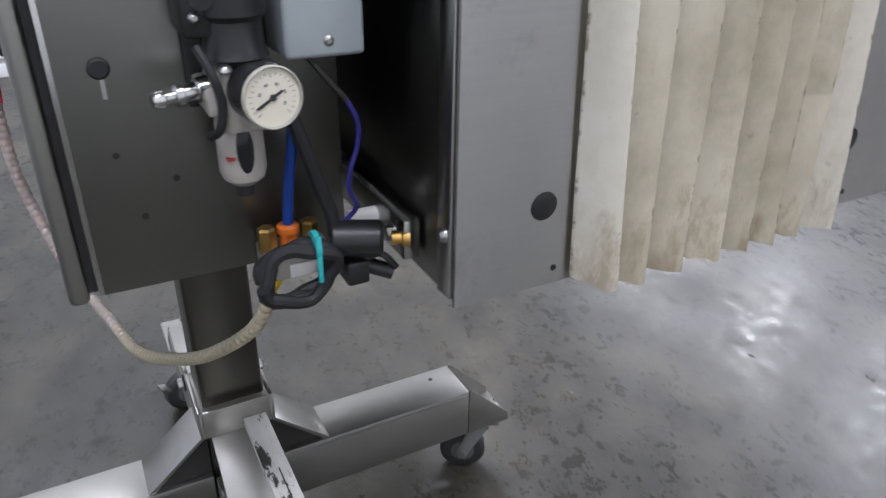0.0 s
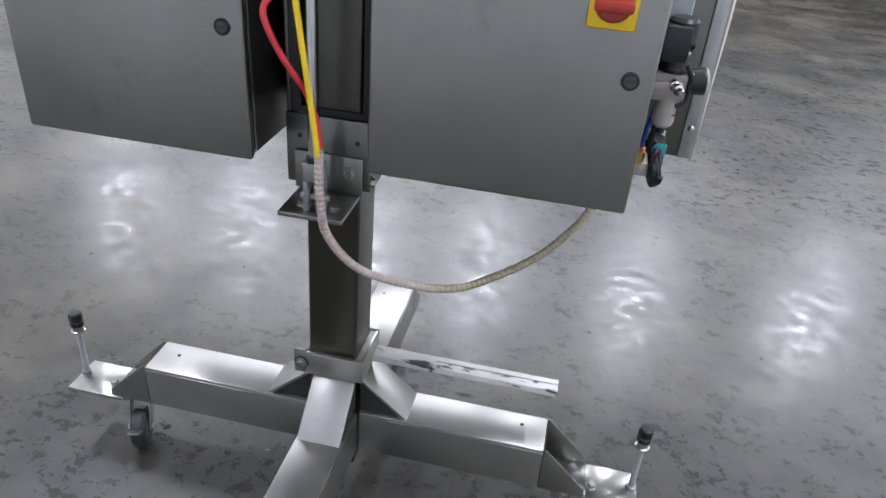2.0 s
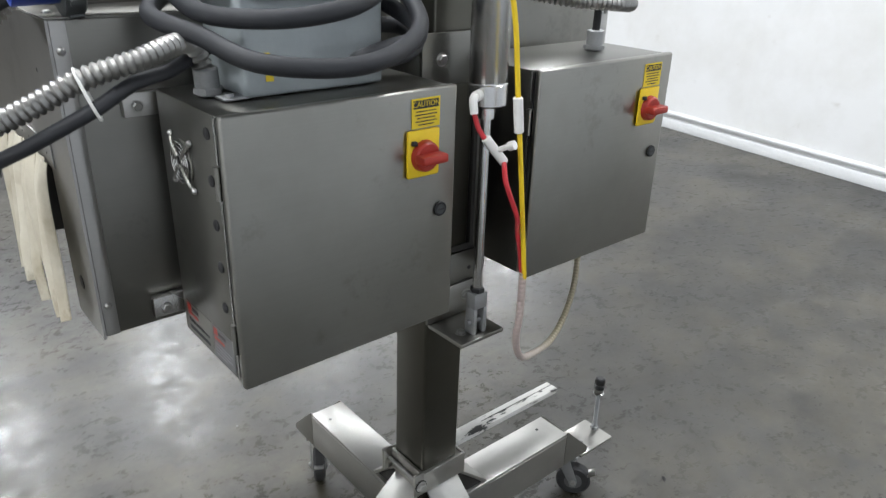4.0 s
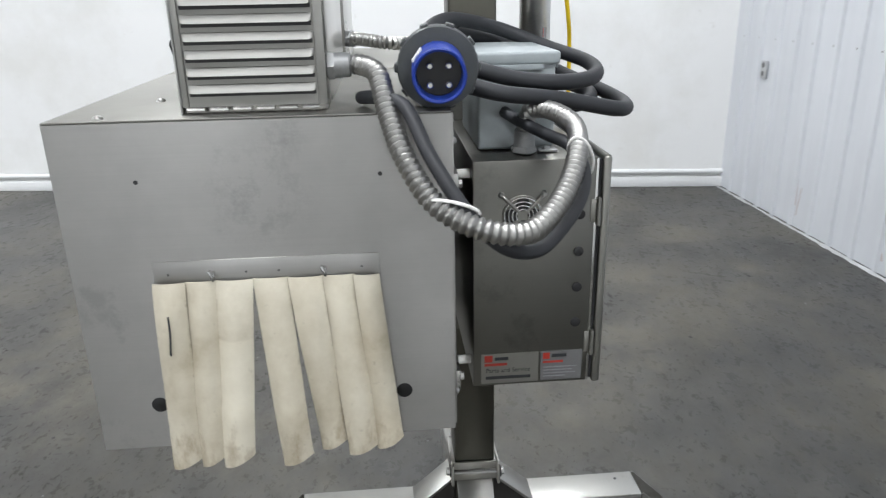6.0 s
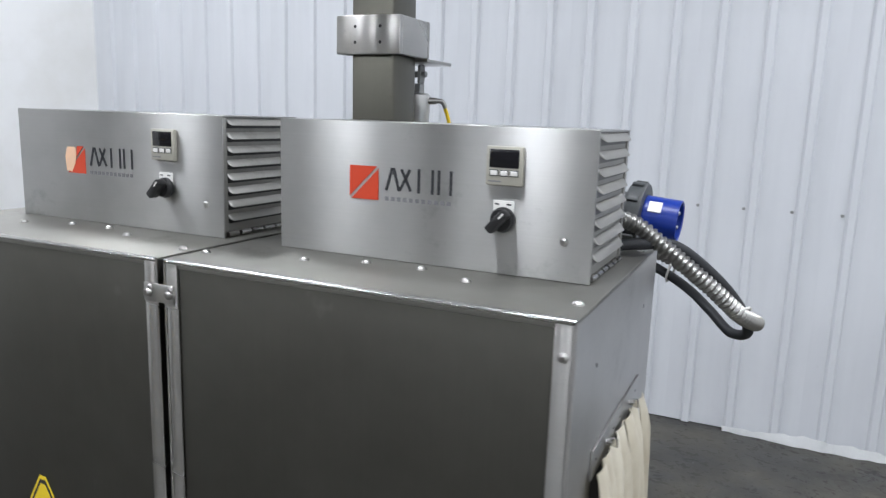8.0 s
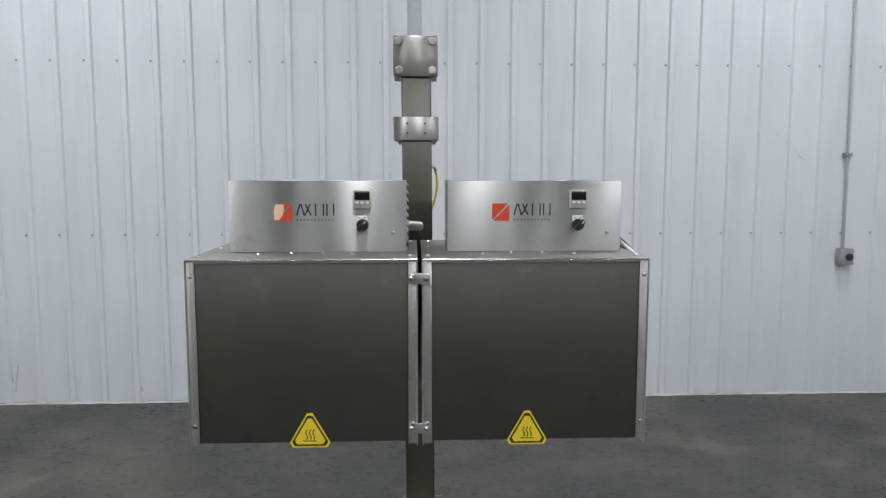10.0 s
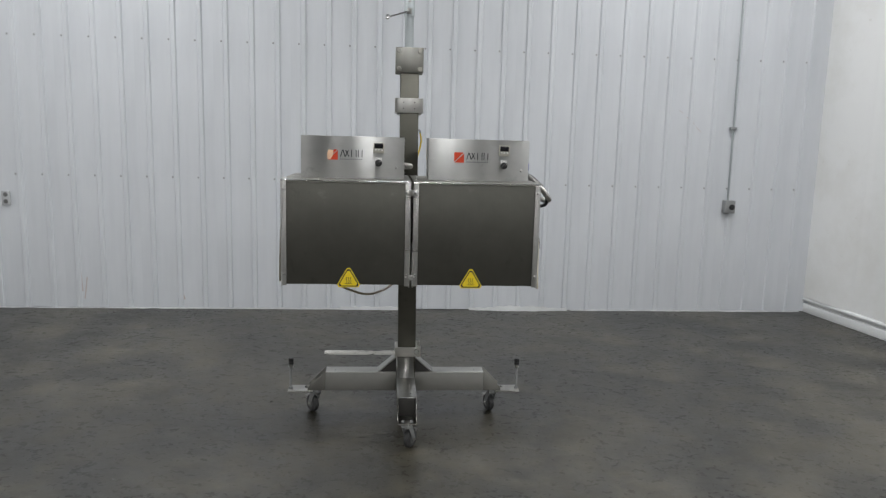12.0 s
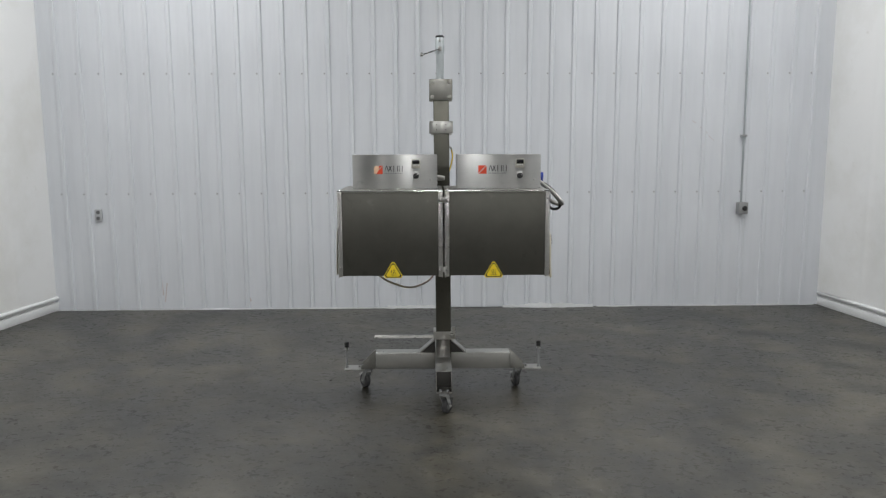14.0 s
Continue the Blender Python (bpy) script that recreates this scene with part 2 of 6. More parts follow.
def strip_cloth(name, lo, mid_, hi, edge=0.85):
    """Heat-yellowed cloth; the strip's own UV puts brown wear along its cut edges and paints the dark seams between
    strips.
    """
    m, nt, b = nodes_of(name)
    v = mapped(nt)
    big, fine = noise_node(nt, v, 9, 6, 0.65), noise_node(nt, v, 70, 4, 0.6)
    info = nt.nodes.new("ShaderNodeObjectInfo")
    c = ramp(nt, big, [(0.30, lo), (0.46, mid_), (0.64, hi)])
    c = mixc(nt, mathn(nt, "MULTIPLY", info.outputs["Random"], 0.30), c, lo)
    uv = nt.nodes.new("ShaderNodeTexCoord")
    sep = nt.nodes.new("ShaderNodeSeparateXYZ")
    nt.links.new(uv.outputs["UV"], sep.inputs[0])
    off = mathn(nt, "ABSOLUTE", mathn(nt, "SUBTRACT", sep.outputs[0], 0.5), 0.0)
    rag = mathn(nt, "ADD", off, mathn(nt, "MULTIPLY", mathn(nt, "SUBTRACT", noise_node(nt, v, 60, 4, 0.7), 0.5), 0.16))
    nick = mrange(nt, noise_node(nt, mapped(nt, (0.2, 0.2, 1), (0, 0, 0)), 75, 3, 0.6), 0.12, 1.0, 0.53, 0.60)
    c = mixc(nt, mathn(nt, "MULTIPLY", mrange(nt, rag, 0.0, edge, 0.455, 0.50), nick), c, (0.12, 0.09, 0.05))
    # a pale, less scorched length below an old crease
    start = mathn(nt, "ADD", mathn(nt, "MULTIPLY", info.outputs["Random"], 1.3), 0.25)
    low = mathn(nt, "SUBTRACT", sep.outputs[1], mathn(nt, "ADD", start, mathn(nt, "MULTIPLY", big, 0.05)))
    c = mixc(nt, mrange(nt, low, 0.0, 0.42, 0.0, 0.012), c, tuple(min(1, x * 1.10) for x in hi))
    c = mixc(nt, mrange(nt, fine, 0.0, 0.5, 0.66, 0.78), c, (0.22, 0.19, 0.15))
    burn = mathn(nt, "ADD", mathn(nt, "MULTIPLY", sep.outputs[1], 0.55), mathn(nt, "MULTIPLY", noise_node(nt, mapped(nt, (1, 1, 0.5)), 34, 5, 0.7), 0.9))
    c = mixc(nt, mrange(nt, burn, 0.0, 0.6, 0.93, 1.10), c, (0.23, 0.165, 0.085))
    nt.links.new(c, b.inputs["Base Color"])
    b.inputs["Roughness"].default_value = 0.5
    bump_of(nt, b, mathn(nt, "ADD", big, mathn(nt, "MULTIPLY", fine, 0.3)), 0.4, 0.004)
    return m


def tube_sleeve():
    """Clear sleeve: pink where the red tube fills it, olive where the yellow one lies outside."""
    m, nt, b = nodes_of("clear_spiral_sleeve")
    sep = nt.nodes.new("ShaderNodeSeparateXYZ")
    nt.links.new(mapped(nt), sep.inputs[0])
    n = noise_node(nt, mapped(nt), 30, 4, 0.6)
    k = mathn(nt, "ADD", sep.outputs[0], mathn(nt, "MULTIPLY", mathn(nt, "SUBTRACT", n, 0.5), 0.10))
    c = ramp(nt, mrange(nt, k, 0.0, 1.0, -0.45, 0.0), [(0.12, (0.40, 0.35, 0.24)), (0.42, (0.42, 0.37, 0.24)), (0.60, (0.47, 0.41, 0.35)), (0.95, (0.46, 0.37, 0.34))])
    nt.links.new(c, b.inputs["Base Color"])
    b.inputs["Roughness"].default_value = 0.3
    return m


def glow(name, col, power):
    m, nt, b = nodes_of(name)
    b.inputs["Emission Color"].default_value = (*col, 1)
    b.inputs["Emission Strength"].default_value = power
    b.inputs["Base Color"].default_value = (0.8, 0.8, 0.8, 1)
    return m


def worn_paint():
    m, nt, b = nodes_of("worn_white_paint")
    v = mapped(nt, (1.0, 3.0, 3.0))
    n = noise_node(nt, v, 14, 6, 0.7)
    c = ramp(nt, n, [(0.40, (0.04, 0.04, 0.038)), (0.44, (0.62, 0.61, 0.57)), (0.7, (0.74, 0.73, 0.70))])
    nt.links.new(c, b.inputs["Base Color"])
    b.inputs["Roughness"].default_value = 0.5
    bump_of(nt, b, n, 0.5, 0.002)
    return m


M = dict(
    steel=steel("brushed_stainless"),
    endsteel=steel("smudged_brushed_stainless", (0.475, 0.47, 0.455), 0.33, stains=(((0.616, -0.375, 1.285), 0.10), ((0.616, -0.335, 1.375), 0.05), ((-0.616, -0.105, 0.915), 0.05), ((-0.616, -0.15, 1.19), 0.07))),
    # front panels: base colour much darker than the end panels' steel
    panel=steel("dark_front_stainless_sheet", (0.124, 0.121, 0.107), 0.50, 0.0, True, 0.06),
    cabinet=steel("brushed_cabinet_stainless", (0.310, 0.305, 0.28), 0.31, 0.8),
    top=steel("worn_top_stainless", (0.29, 0.285, 0.262), 0.52, 0.15),
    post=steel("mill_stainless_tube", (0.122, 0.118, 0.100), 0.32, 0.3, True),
    face=steel("brushed_front_stainless", (0.50, 0.50, 0.49), 0.44, 1.0, smudge=0.05),
    # cabinet steel with the shade of its side faces put into the colour
    side=steel("brushed_shaded_stainless", (0.205, 0.202, 0.185), 0.33, 0.35),
    louvre=steel("pressed_louvre_stainless", (0.36, 0.355, 0.335), 0.56, 0.1),
    galv=paint("galvanised_pipe", (0.40, 0.43, 0.44), 0.45, 0.12, 20, 0.0003, 0.7),
    base=steel("worn_stainless", (0.50, 0.49, 0.46), 0.30, 0.5),
    arm_x=steel("worn_stainless_brushed", (0.46, 0.455, 0.43), 0.39, 0.3, lean=(0.0, 0.3, 1.0)),
    arm_y=steel("worn_stainless_brushed_across", (0.45, 0.445, 0.42), 0.36, 0.2, lean=(0.3, 0.0, 1.0)),
    bolt=steel("bright_bolt_steel", (0.45, 0.445, 0.43), 0.30, 0.0),
    chrome=steel("chrome", (0.66, 0.66, 0.65), 0.20, 0.0, False, 0.04),
    alu=steel("cylinder_aluminium", (0.70, 0.70, 0.69), 0.26, 0.4, True),
    conduit=steel("galvanised_conduit", (0.36, 0.355, 0.34), 0.40, 0.0),
    zinc=paint("zinc_casting", (0.30, 0.305, 0.305), 0.45, 0.2, 20, 0.0006, 0.6),
    greybox=paint("grey_enamel", (0.33, 0.365, 0.375), 0.38, 0.10, 12),
    black=paint("black_plastic", (0.014, 0.014, 0.015), 0.38, 0.3, 20),
    rubber=paint("black_rubber", (0.012, 0.012, 0.013), 0.6, 0.3, 18, 0.0004),
    cable=paint("grey_rubber_cable", (0.017, 0.0185, 0.022), 0.6, 0.25, 16, 0.0004),
    plug=paint("dark_grey_plug_plastic", (0.052, 0.057, 0.059), 0.42, 0.2, 18, 0.0003),
    blue=paint("blue_plastic", (0.008, 0.034, 0.27), 0.35, 0.15, 12),
    bluehose=paint("blue_tube", (0.01, 0.05, 0.30), 0.35, 0.15, 12),
    violet=paint("violet_wire", (0.022, 0.018, 0.16), 0.4, 0.15, 12),
    yellow=paint("yellow_plastic", (0.80, 0.56, 0.015), 0.4, 0.06, 12),
    label_yellow=paint("yellow_label_vinyl", (0.78, 0.58, 0.02), 0.45, 0.08, 20),
    red=paint("red_plastic", (0.36, 0.028, 0.016), 0.4, 0.15, 14),
    redtube=paint("red_air_tube", (0.52, 0.03, 0.04), 0.35, 0.15, 14),
    orange=paint("orange_vinyl", (0.60, 0.055, 0.016), 0.5, 0.06, 12),
    peach=paint("peeled_vinyl_backing", (0.80, 0.52, 0.34), 0.6, 0.12, 40),
    ink=paint("dark_ink", (0.022, 0.024, 0.028), 0.5, 0.2, 30),
    greyink=paint("grey_ink", (0.22, 0.22, 0.23), 0.5, 0.2, 30),
    white=paint("white_plastic", (0.78, 0.77, 0.74), 0.42, 0.06, 14),
    ivory=paint("ivory_plastic", (0.42, 0.405, 0.345), 0.45, 0.08, 14),
    brass=paint("brass", (0.48, 0.30, 0.09), 0.35, 0.2, 30, 0, 1.0),
    orangefit=paint("orange_collet", (0.72, 0.17, 0.02), 0.4, 0.1, 30),
    teal=paint("teal_tie", (0.03, 0.42, 0.44), 0.4, 0.1, 30),
    bowl=paint("filter_bowl_plastic", (0.38, 0.355, 0.315), 0.3, 0.15, 20),
    sleeve=tube_sleeve(),
    wheel=paint("grey_caster_rubber", (0.036, 0.036, 0.037), 0.5, 0.35, 30, 0.0006),
    hub=paint("grey_hub_plastic", (0.13, 0.13, 0.13), 0.45, 0.2, 30),
    dialpaper=paint("dial_paper", (0.64, 0.60, 0.49), 0.4, 0.05, 30),
    screen=paint("dark_display", (0.012, 0.012, 0.014), 0.12, 0.2, 10),
    # dark fill: shade painted into recesses, also washers and the lever groove
    dark=paint("dark_parts_and_shade", (0.03, 0.028, 0.025), 0.7, 0.3, 10),
    platewhite=paint("grey_white_plate", (0.42, 0.43, 0.44), 0.45, 0.12, 20),
    trim=paint("white_trim_paint", (0.76, 0.77, 0.77), 0.4, 0.08, 6),
    ceilingpaint=paint("ceiling_liner", (0.20, 0.20, 0.205), 0.6, 0.08, 3),
    farwall=paint("grey_block_wall", (0.12, 0.118, 0.112), 0.7, 0.2, 3),
    machine_yellow=paint("machine_yellow_enamel", (0.55, 0.34, 0.02), 0.4, 0.15, 5),
    machine_black=paint("machine_black_enamel", (0.02, 0.02, 0.022), 0.45, 0.25, 6),
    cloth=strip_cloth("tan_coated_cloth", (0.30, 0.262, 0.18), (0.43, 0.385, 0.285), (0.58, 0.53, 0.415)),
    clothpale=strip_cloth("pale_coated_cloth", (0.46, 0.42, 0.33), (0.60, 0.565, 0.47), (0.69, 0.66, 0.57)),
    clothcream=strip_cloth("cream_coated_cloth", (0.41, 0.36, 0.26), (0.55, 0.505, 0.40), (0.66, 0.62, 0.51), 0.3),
    concrete=concrete(),
    wallmetal=wall_metal(),
    sheet=wall_sheet(),
    worn=worn_paint(),
    scuff=paint("wall_scuff", (0.50, 0.44, 0.43), 0.5, 0.15, 40),
    lampglow=glow("lamp_diffuser", (1.0, 0.97, 0.92), 9.0),
)


# ---- mesh builders ----
def box(x0, x1, y0, y1, z0, z1, bev=0.0, seg=2):
    bm = bmesh.new()
    bmesh.ops.create_cube(bm, size=1.0, matrix=Matrix.Translation(((x0 + x1) / 2, (y0 + y1) / 2, (z0 + z1) / 2)) @ Matrix.Diagonal((x1 - x0, y1 - y0, z1 - z0, 1)))
    if bev:
        bmesh.ops.bevel(bm, geom=bm.edges[:], offset=bev, segments=seg, affect="EDGES", profile=0.5)
    return bm


def join(*parts):
    out = bmesh.new()
    for bm in parts:
        me = bpy.data.meshes.new("tmp")
        bm.to_mesh(me)
        out.from_mesh(me)
        bpy.data.meshes.remove(me)
        bm.free()
    return out


def turned(bm, m):
    bm.transform(m)
    return bm


def axis_frame(p0, p1):
    p0, p1 = Vector(p0), Vector(p1)
    return Matrix.Translation(p0) @ (p1 - p0).to_track_quat("Z", "Y").to_matrix().to_4x4()


def lathe(p0, p1, profile, n=24, caps=True):
    """A turned body on the axis from p0 towards p1: profile rows of (distance along it, radius)."""
    bm, rings = bmesh.new(), []
    m = axis_frame(p0, p1)
    for d, r in profile:
        rings.append([bm.verts.new(m @ Vector((r * math.cos(2 * math.pi * k / n), r * math.sin(2 * math.pi * k / n), d))) for k in range(n)])
    for a, b in zip(rings, rings[1:]):
        for k in range(n):
            bm.faces.new((a[k], a[(k + 1) % n], b[(k + 1) % n], b[k]))
    if caps:
        bm.faces.new(rings[0][::-1])
        bm.faces.new(rings[-1])
    bmesh.ops.recalc_face_normals(bm, faces=bm.faces[:])
    return bm


def rod(p0, p1, r, n=16, bev=0.0):
    d = (Vector(p1) - Vector(p0)).length
    prof = [(0, r), (d, r)] if not bev else [(0, r - bev), (bev, r), (d - bev, r), (d, r - bev)]
    return lathe(p0, p1, prof, n)


def curve_points(pts, per=10, closed=False):
    """Catmull-Rom points through pts."""
    p = [Vector(q) for q in pts]
    k = len(p)
    out = []
    spans = k if closed else k - 1
    for i in range(spans):
        get = (lambda j: p[j % k]) if closed else (lambda j: p[min(max(j, 0), k - 1)])
        a, b, c, d = get(i - 1), get(i), get(i + 1), get(i + 2)
        for s in range(per):
            t = s / per
            out.append(0.5 * ((2 * b) + (c - a) * t + (2 * a - 5 * b + 4 * c - d) * t * t + (3 * b - 3 * c + d - a) * t ** 3))
    if not closed:
        out.append(p[-1])
    return out


def sweep(pts, r, n=10, per=10, ridge=0.0, pitch=0.0):
    """A tube along a smooth line; ridge and pitch give it corrugations."""
    line = curve_points(pts, per)
    if pitch:
        total, fine, acc = 0.0, [line[0]], 0.0
        step = pitch / 4
        for a, b in zip(line, line[1:]):
            seg = (b - a).length
            pos = step - acc
            while pos <= seg:
                fine.append(a.lerp(b, pos / seg))
                pos += step
            acc = seg - (pos - step)
        line = fine
    bm, rings = bmesh.new(), []
    up = Vector((0, 0, 1))
    tang = (line[1] - line[0]).normalized()
    side = tang.cross(up)
    side = side.normalized() if side.length > 1e-3 else Vector((1, 0, 0))
    for i, q in enumerate(line):
        tang = (line[min(i + 1, len(line) - 1)] - line[max(i - 1, 0)]).normalized()
        side = (side - tang * side.dot(tang)).normalized()
        top = tang.cross(side)
        rr = r + (ridge * (1, 0.3, -1, 0.3)[i % 4] if ridge else 0.0)
        rings.append([bm.verts.new(q + rr * (math.cos(2 * math.pi * k / n) * side + math.sin(2 * math.pi * k / n) * top)) for k in range(n)])
    for a, b in zip(rings, rings[1:]):
        for k in range(n):
            bm.faces.new((a[k], a[(k + 1) % n], b[(k + 1) % n], b[k]))
    bm.faces.new(rings[0][::-1])
    bm.faces.new(rings[-1])
    bmesh.ops.recalc_face_normals(bm, faces=bm.faces[:])
    return bm


def prism(poly, axis, a, b, bev=0.0):
    """A flat outline pushed out along an axis from a to b. Outline pairs follow the other two axes in order."""
    def at(u, v, w):
        return {"x": (w, u, v), "y": (u, w, v), "z": (u, v, w)}[axis]
    bm = bmesh.new()
    lo = [bm.verts.new(at(u, v, a)) for u, v in poly]
    hi = [bm.verts.new(at(u, v, b)) for u, v in poly]
    bm.faces.new(lo)
    bm.faces.new(hi[::-1])
    k = len(poly)
    for i in range(k):
        bm.faces.new((lo[i], hi[i], hi[(i + 1) % k], lo[(i + 1) % k]))
    bmesh.ops.recalc_face_normals(bm, faces=bm.faces[:])
    if bev:
        bmesh.ops.bevel(bm, geom=bm.edges[:], offset=bev, segments=2, affect="EDGES", profile=0.5)
    return bm


def mesh_from(bm, name, material):
    me = bpy.data.meshes.new(name)
    bm.to_mesh(me)
    bm.free()
    for p in me.polygons:
        sides = [(me.vertices[a].co - me.vertices[b].co).length for a, b in p.edge_keys]
        p.use_smooth = p.area < 4e-4 or (len(sides) == 4 and max(sides) > 12 * min(sides))
    me.set_sharp_from_angle(angle=radians(32))
    me.materials.append(material)
    return me


def thing(name, at, label, category, group="", kind=""):
    ob = new(name)
    ob.location = at
    ob.empty_display_size = 0.05
    return tagged(ob, label, category, group, kind)


def part(name, bm, material, parent, label=""):
    """One mesh under a thing or a part, made in world places."""
    ob = new(name, mesh_from(bm, name, M[material]))
    ob.parent = parent
    if parent.type == "EMPTY":
        ob.matrix_parent_inverse = Matrix.Translation(-parent.location)
    return tagged(ob, label)


def parts(name, meshes, material, parent, label=""):
    """The same kind of part several times, each a mesh of its own."""
    return [part(name, bm, material, parent, label) for bm in meshes]


def solid(name, bm, material, label, category, group="", kind=""):
    ob = new(name, mesh_from(bm, name, M[material]))
    return tagged(ob, label, category, group, kind)


def screw(p, d, r=0.006, h=0.004):
    """A domed cross-head screw at p, facing along d."""
    p, d = Vector(p), Vector(d).normalized()
    return lathe(p - d * 0.001, p + d, [(0, r), (0.0015, r), (h * 0.7, r * 0.8), (h, r * 0.45)], 12)


def hexhead(p, d, r=0.009, h=0.006):
    p, d = Vector(p), Vector(d).normalized()
    return join(lathe(p - d * 0.001, p + d, [(0, r * 1.35), (0.002, r * 1.35)], 16), lathe(p, p + d, [(0.001, r), (h, r), (h + 0.001, r * 0.85)], 6))


def letters(text, size, place, material, parent, name="lettering", right=(1, 0, 0), up=(0, 0, 1)):
    """Real words in the built-in font, as a thin mesh."""
    cu = bpy.data.curves.new("tmp", "FONT")
    cu.body, cu.size, cu.align_x, cu.align_y, cu.extrude = text, size, "CENTER", "CENTER", 0.0002
    tmp = bpy.data.objects.new("tmp", cu)
    me = bpy.data.meshes.new_from_object(tmp)
    bpy.data.objects.remove(tmp)
    r, u = Vector(right), Vector(up)
    n = r.cross(u)
    m = Matrix((( r.x, u.x, n.x, place[0]), (r.y, u.y, n.y, place[1]), (r.z, u.z, n.z, place[2]), (0, 0, 0, 1)))
    bm = bmesh.new()
    bm.from_mesh(me)
    bpy.data.meshes.remove(me)
    bm.transform(m)
    return part(name, bm, material, parent)


# ---- the hall ----
WALL_N, TOP = 2.555, 5.2

floor = solid("floor", box(-13.0, 13.0, -16.0, 3.0, -0.15, 0.0), "concrete", "worn sealed grey concrete floor with stains", "floor", kind="structure")
ceiling = solid("ceiling", box(-13.0, 13.0, -16.0, 3.0, TOP, TOP + 0.15), "ceilingpaint", "dark grey metal deck ceiling", "ceiling", kind="structure")


def rib_panel(width, height, ribs):
    """A profiled steel wall sheet that faces -y: flat pans with raised trapezoid ribs."""
    bm = bmesh.new()
    outline, step = [], width / ribs
    for k in range(ribs):
        c = (k + 0.5) * step
        outline += [(k * step, 0.0), (c - 0.026, 0.0), (c - 0.015, -0.019), (c + 0.015, -0.019), (c + 0.026, 0.0)]
    outline.append((width, 0.0))
    rows = [0.004 + height * i / 6 for i in range(7)]
    grid = [[bm.verts.new((x, y, z)) for x, y in outline] for z in rows]
    for a, b in zip(grid, grid[1:]):
        for i in range(len(outline) - 1):
            bm.faces.new((a[i], a[i + 1], b[i + 1], b[i]))
    return bm


wall_n = solid("wall_north", box(-4.5, 4.5, WALL_N + 0.02, WALL_N + 0.2, 0.0, TOP), "wallmetal", "white profiled metal wall", "wall", kind="structure")
TURN_N = radians(0.4)
wall_n.rotation_euler = (0, 0, TURN_N)
RIB, RIB_X = 0.2231, -4.311
sheet_mesh = mesh_from(rib_panel(RIB * 3, TOP - 0.005, 3), "panel", M["wallmetal"])
for i in range(13):
    p = new("panel", sheet_mesh)
    p.location = (RIB_X + i * RIB * 3, WALL_N + 0.012, 0.0)
    p.parent = wall_n
fix_mesh = mesh_from(hexhead((0, 0, 0), (0, -1, 0), 0.006, 0.006), "fastener", M["zinc"])
for i in range(39):
    for z in (1.195, 2.385, 3.6):
        x = RIB_X + (i + 0.5) * RIB - 0.07
        if abs(x) < 4.1:
            s = new("fastener", fix_mesh)
            s.location = (x + 0.03, WALL_N + 0.011, z)
            s.parent = wall_n

WEST_LINE = ((-3.95, WALL_N + 0.05), (-4.774, -3.93))
EAST_LINE = ((4.02, WALL_N + 0.05), (4.83, -4.62))


def along_line(line, off0, off1, z0, z1, bev=0.0):
    """A long box beside a plan line: off0 and off1 are measured to the left of its way."""
    (ax, ay), (bx, by) = line
    d = math.hypot(bx - ax, by - ay)
    m = Matrix.Translation((ax, ay, 0)) @ Matrix.Rotation(math.atan2(by - ay, bx - ax), 4, "Z")
    return turned(box(0, d, off0, off1, z0, z1, bev), m), m, d


def booth_wall(name, line, s, label, fold, seed):
    """A vinyl-covered wall; s: +1 when the booth lies to the left of the line; fold: depth of the sheet's folds."""
    bm, m, d = along_line(line, *sorted((0, -0.16 * s)), 0.0, TOP)
    wall = solid(name, bm, "sheet", label, "wall", kind="structure")
    rnd = random.Random(seed)
    waves = [(rnd.uniform(0.35, 1.0), rnd.uniform(0, 6.28), 2 * math.pi / rnd.uniform(0.55, 2.6)) for _ in range(7)]
    total = sum(w[0] for w in waves)
    bm = bmesh.new()
    n, levels = int(d / 0.025), 7
    front, back = [], []
    for k in range(levels):
        z = 0.150 + (TOP - 0.152) * k / (levels - 1)
        row = []
        for i in range(n + 1):
            u = d * i / n
            lap = 0.0025 if (u + 0.6) % 1.22 < 0.05 else 0.0
            row.append(bm.verts.new((u, s * (0.012 + lap + fold * (1.0 + sum(a * math.sin(f * u + p + 0.22 * z * math.sin(p)) for a, p, f in waves) / total)), z)))
        front.append(row)
        back.append([bm.verts.new((d * i / n, s * 0.001, z)) for i in (0, n)])
    for a, b in zip(front, front[1:]):
        for i in range(n):
            bm.faces.new((a[i], a[i + 1], b[i + 1], b[i]))
    for k in range(levels - 1):
        for e, i in ((0, 0), (1, n)):
            bm.faces.new((front[k][i], front[k + 1][i], back[k + 1][e], back[k][e]))
        bm.faces.new((back[k][0], back[k][1], back[k + 1][1], back[k + 1][0]))
    bm.faces.new(front[0] + back[0][::-1])
    bm.faces.new(front[-1] + back[-1][::-1])
    bmesh.ops.recalc_face_normals(bm, faces=bm.faces[:])
    part("hanging_sheet", turned(bm, m), "sheet", wall)
    rail = along_line(line, *sorted((0.0005 * s, 0.035 * s)), 0.0, 0.085, 0.004)[0]
    pipe = turned(rod((0.0, 0.022 * s, 0.128), (d, 0.022 * s, 0.128), 0.021, 12), m)
    solid("baseboard", join(rail, pipe), "trim", "white painted base rail with a round top pipe", "baseboard", kind="structure")


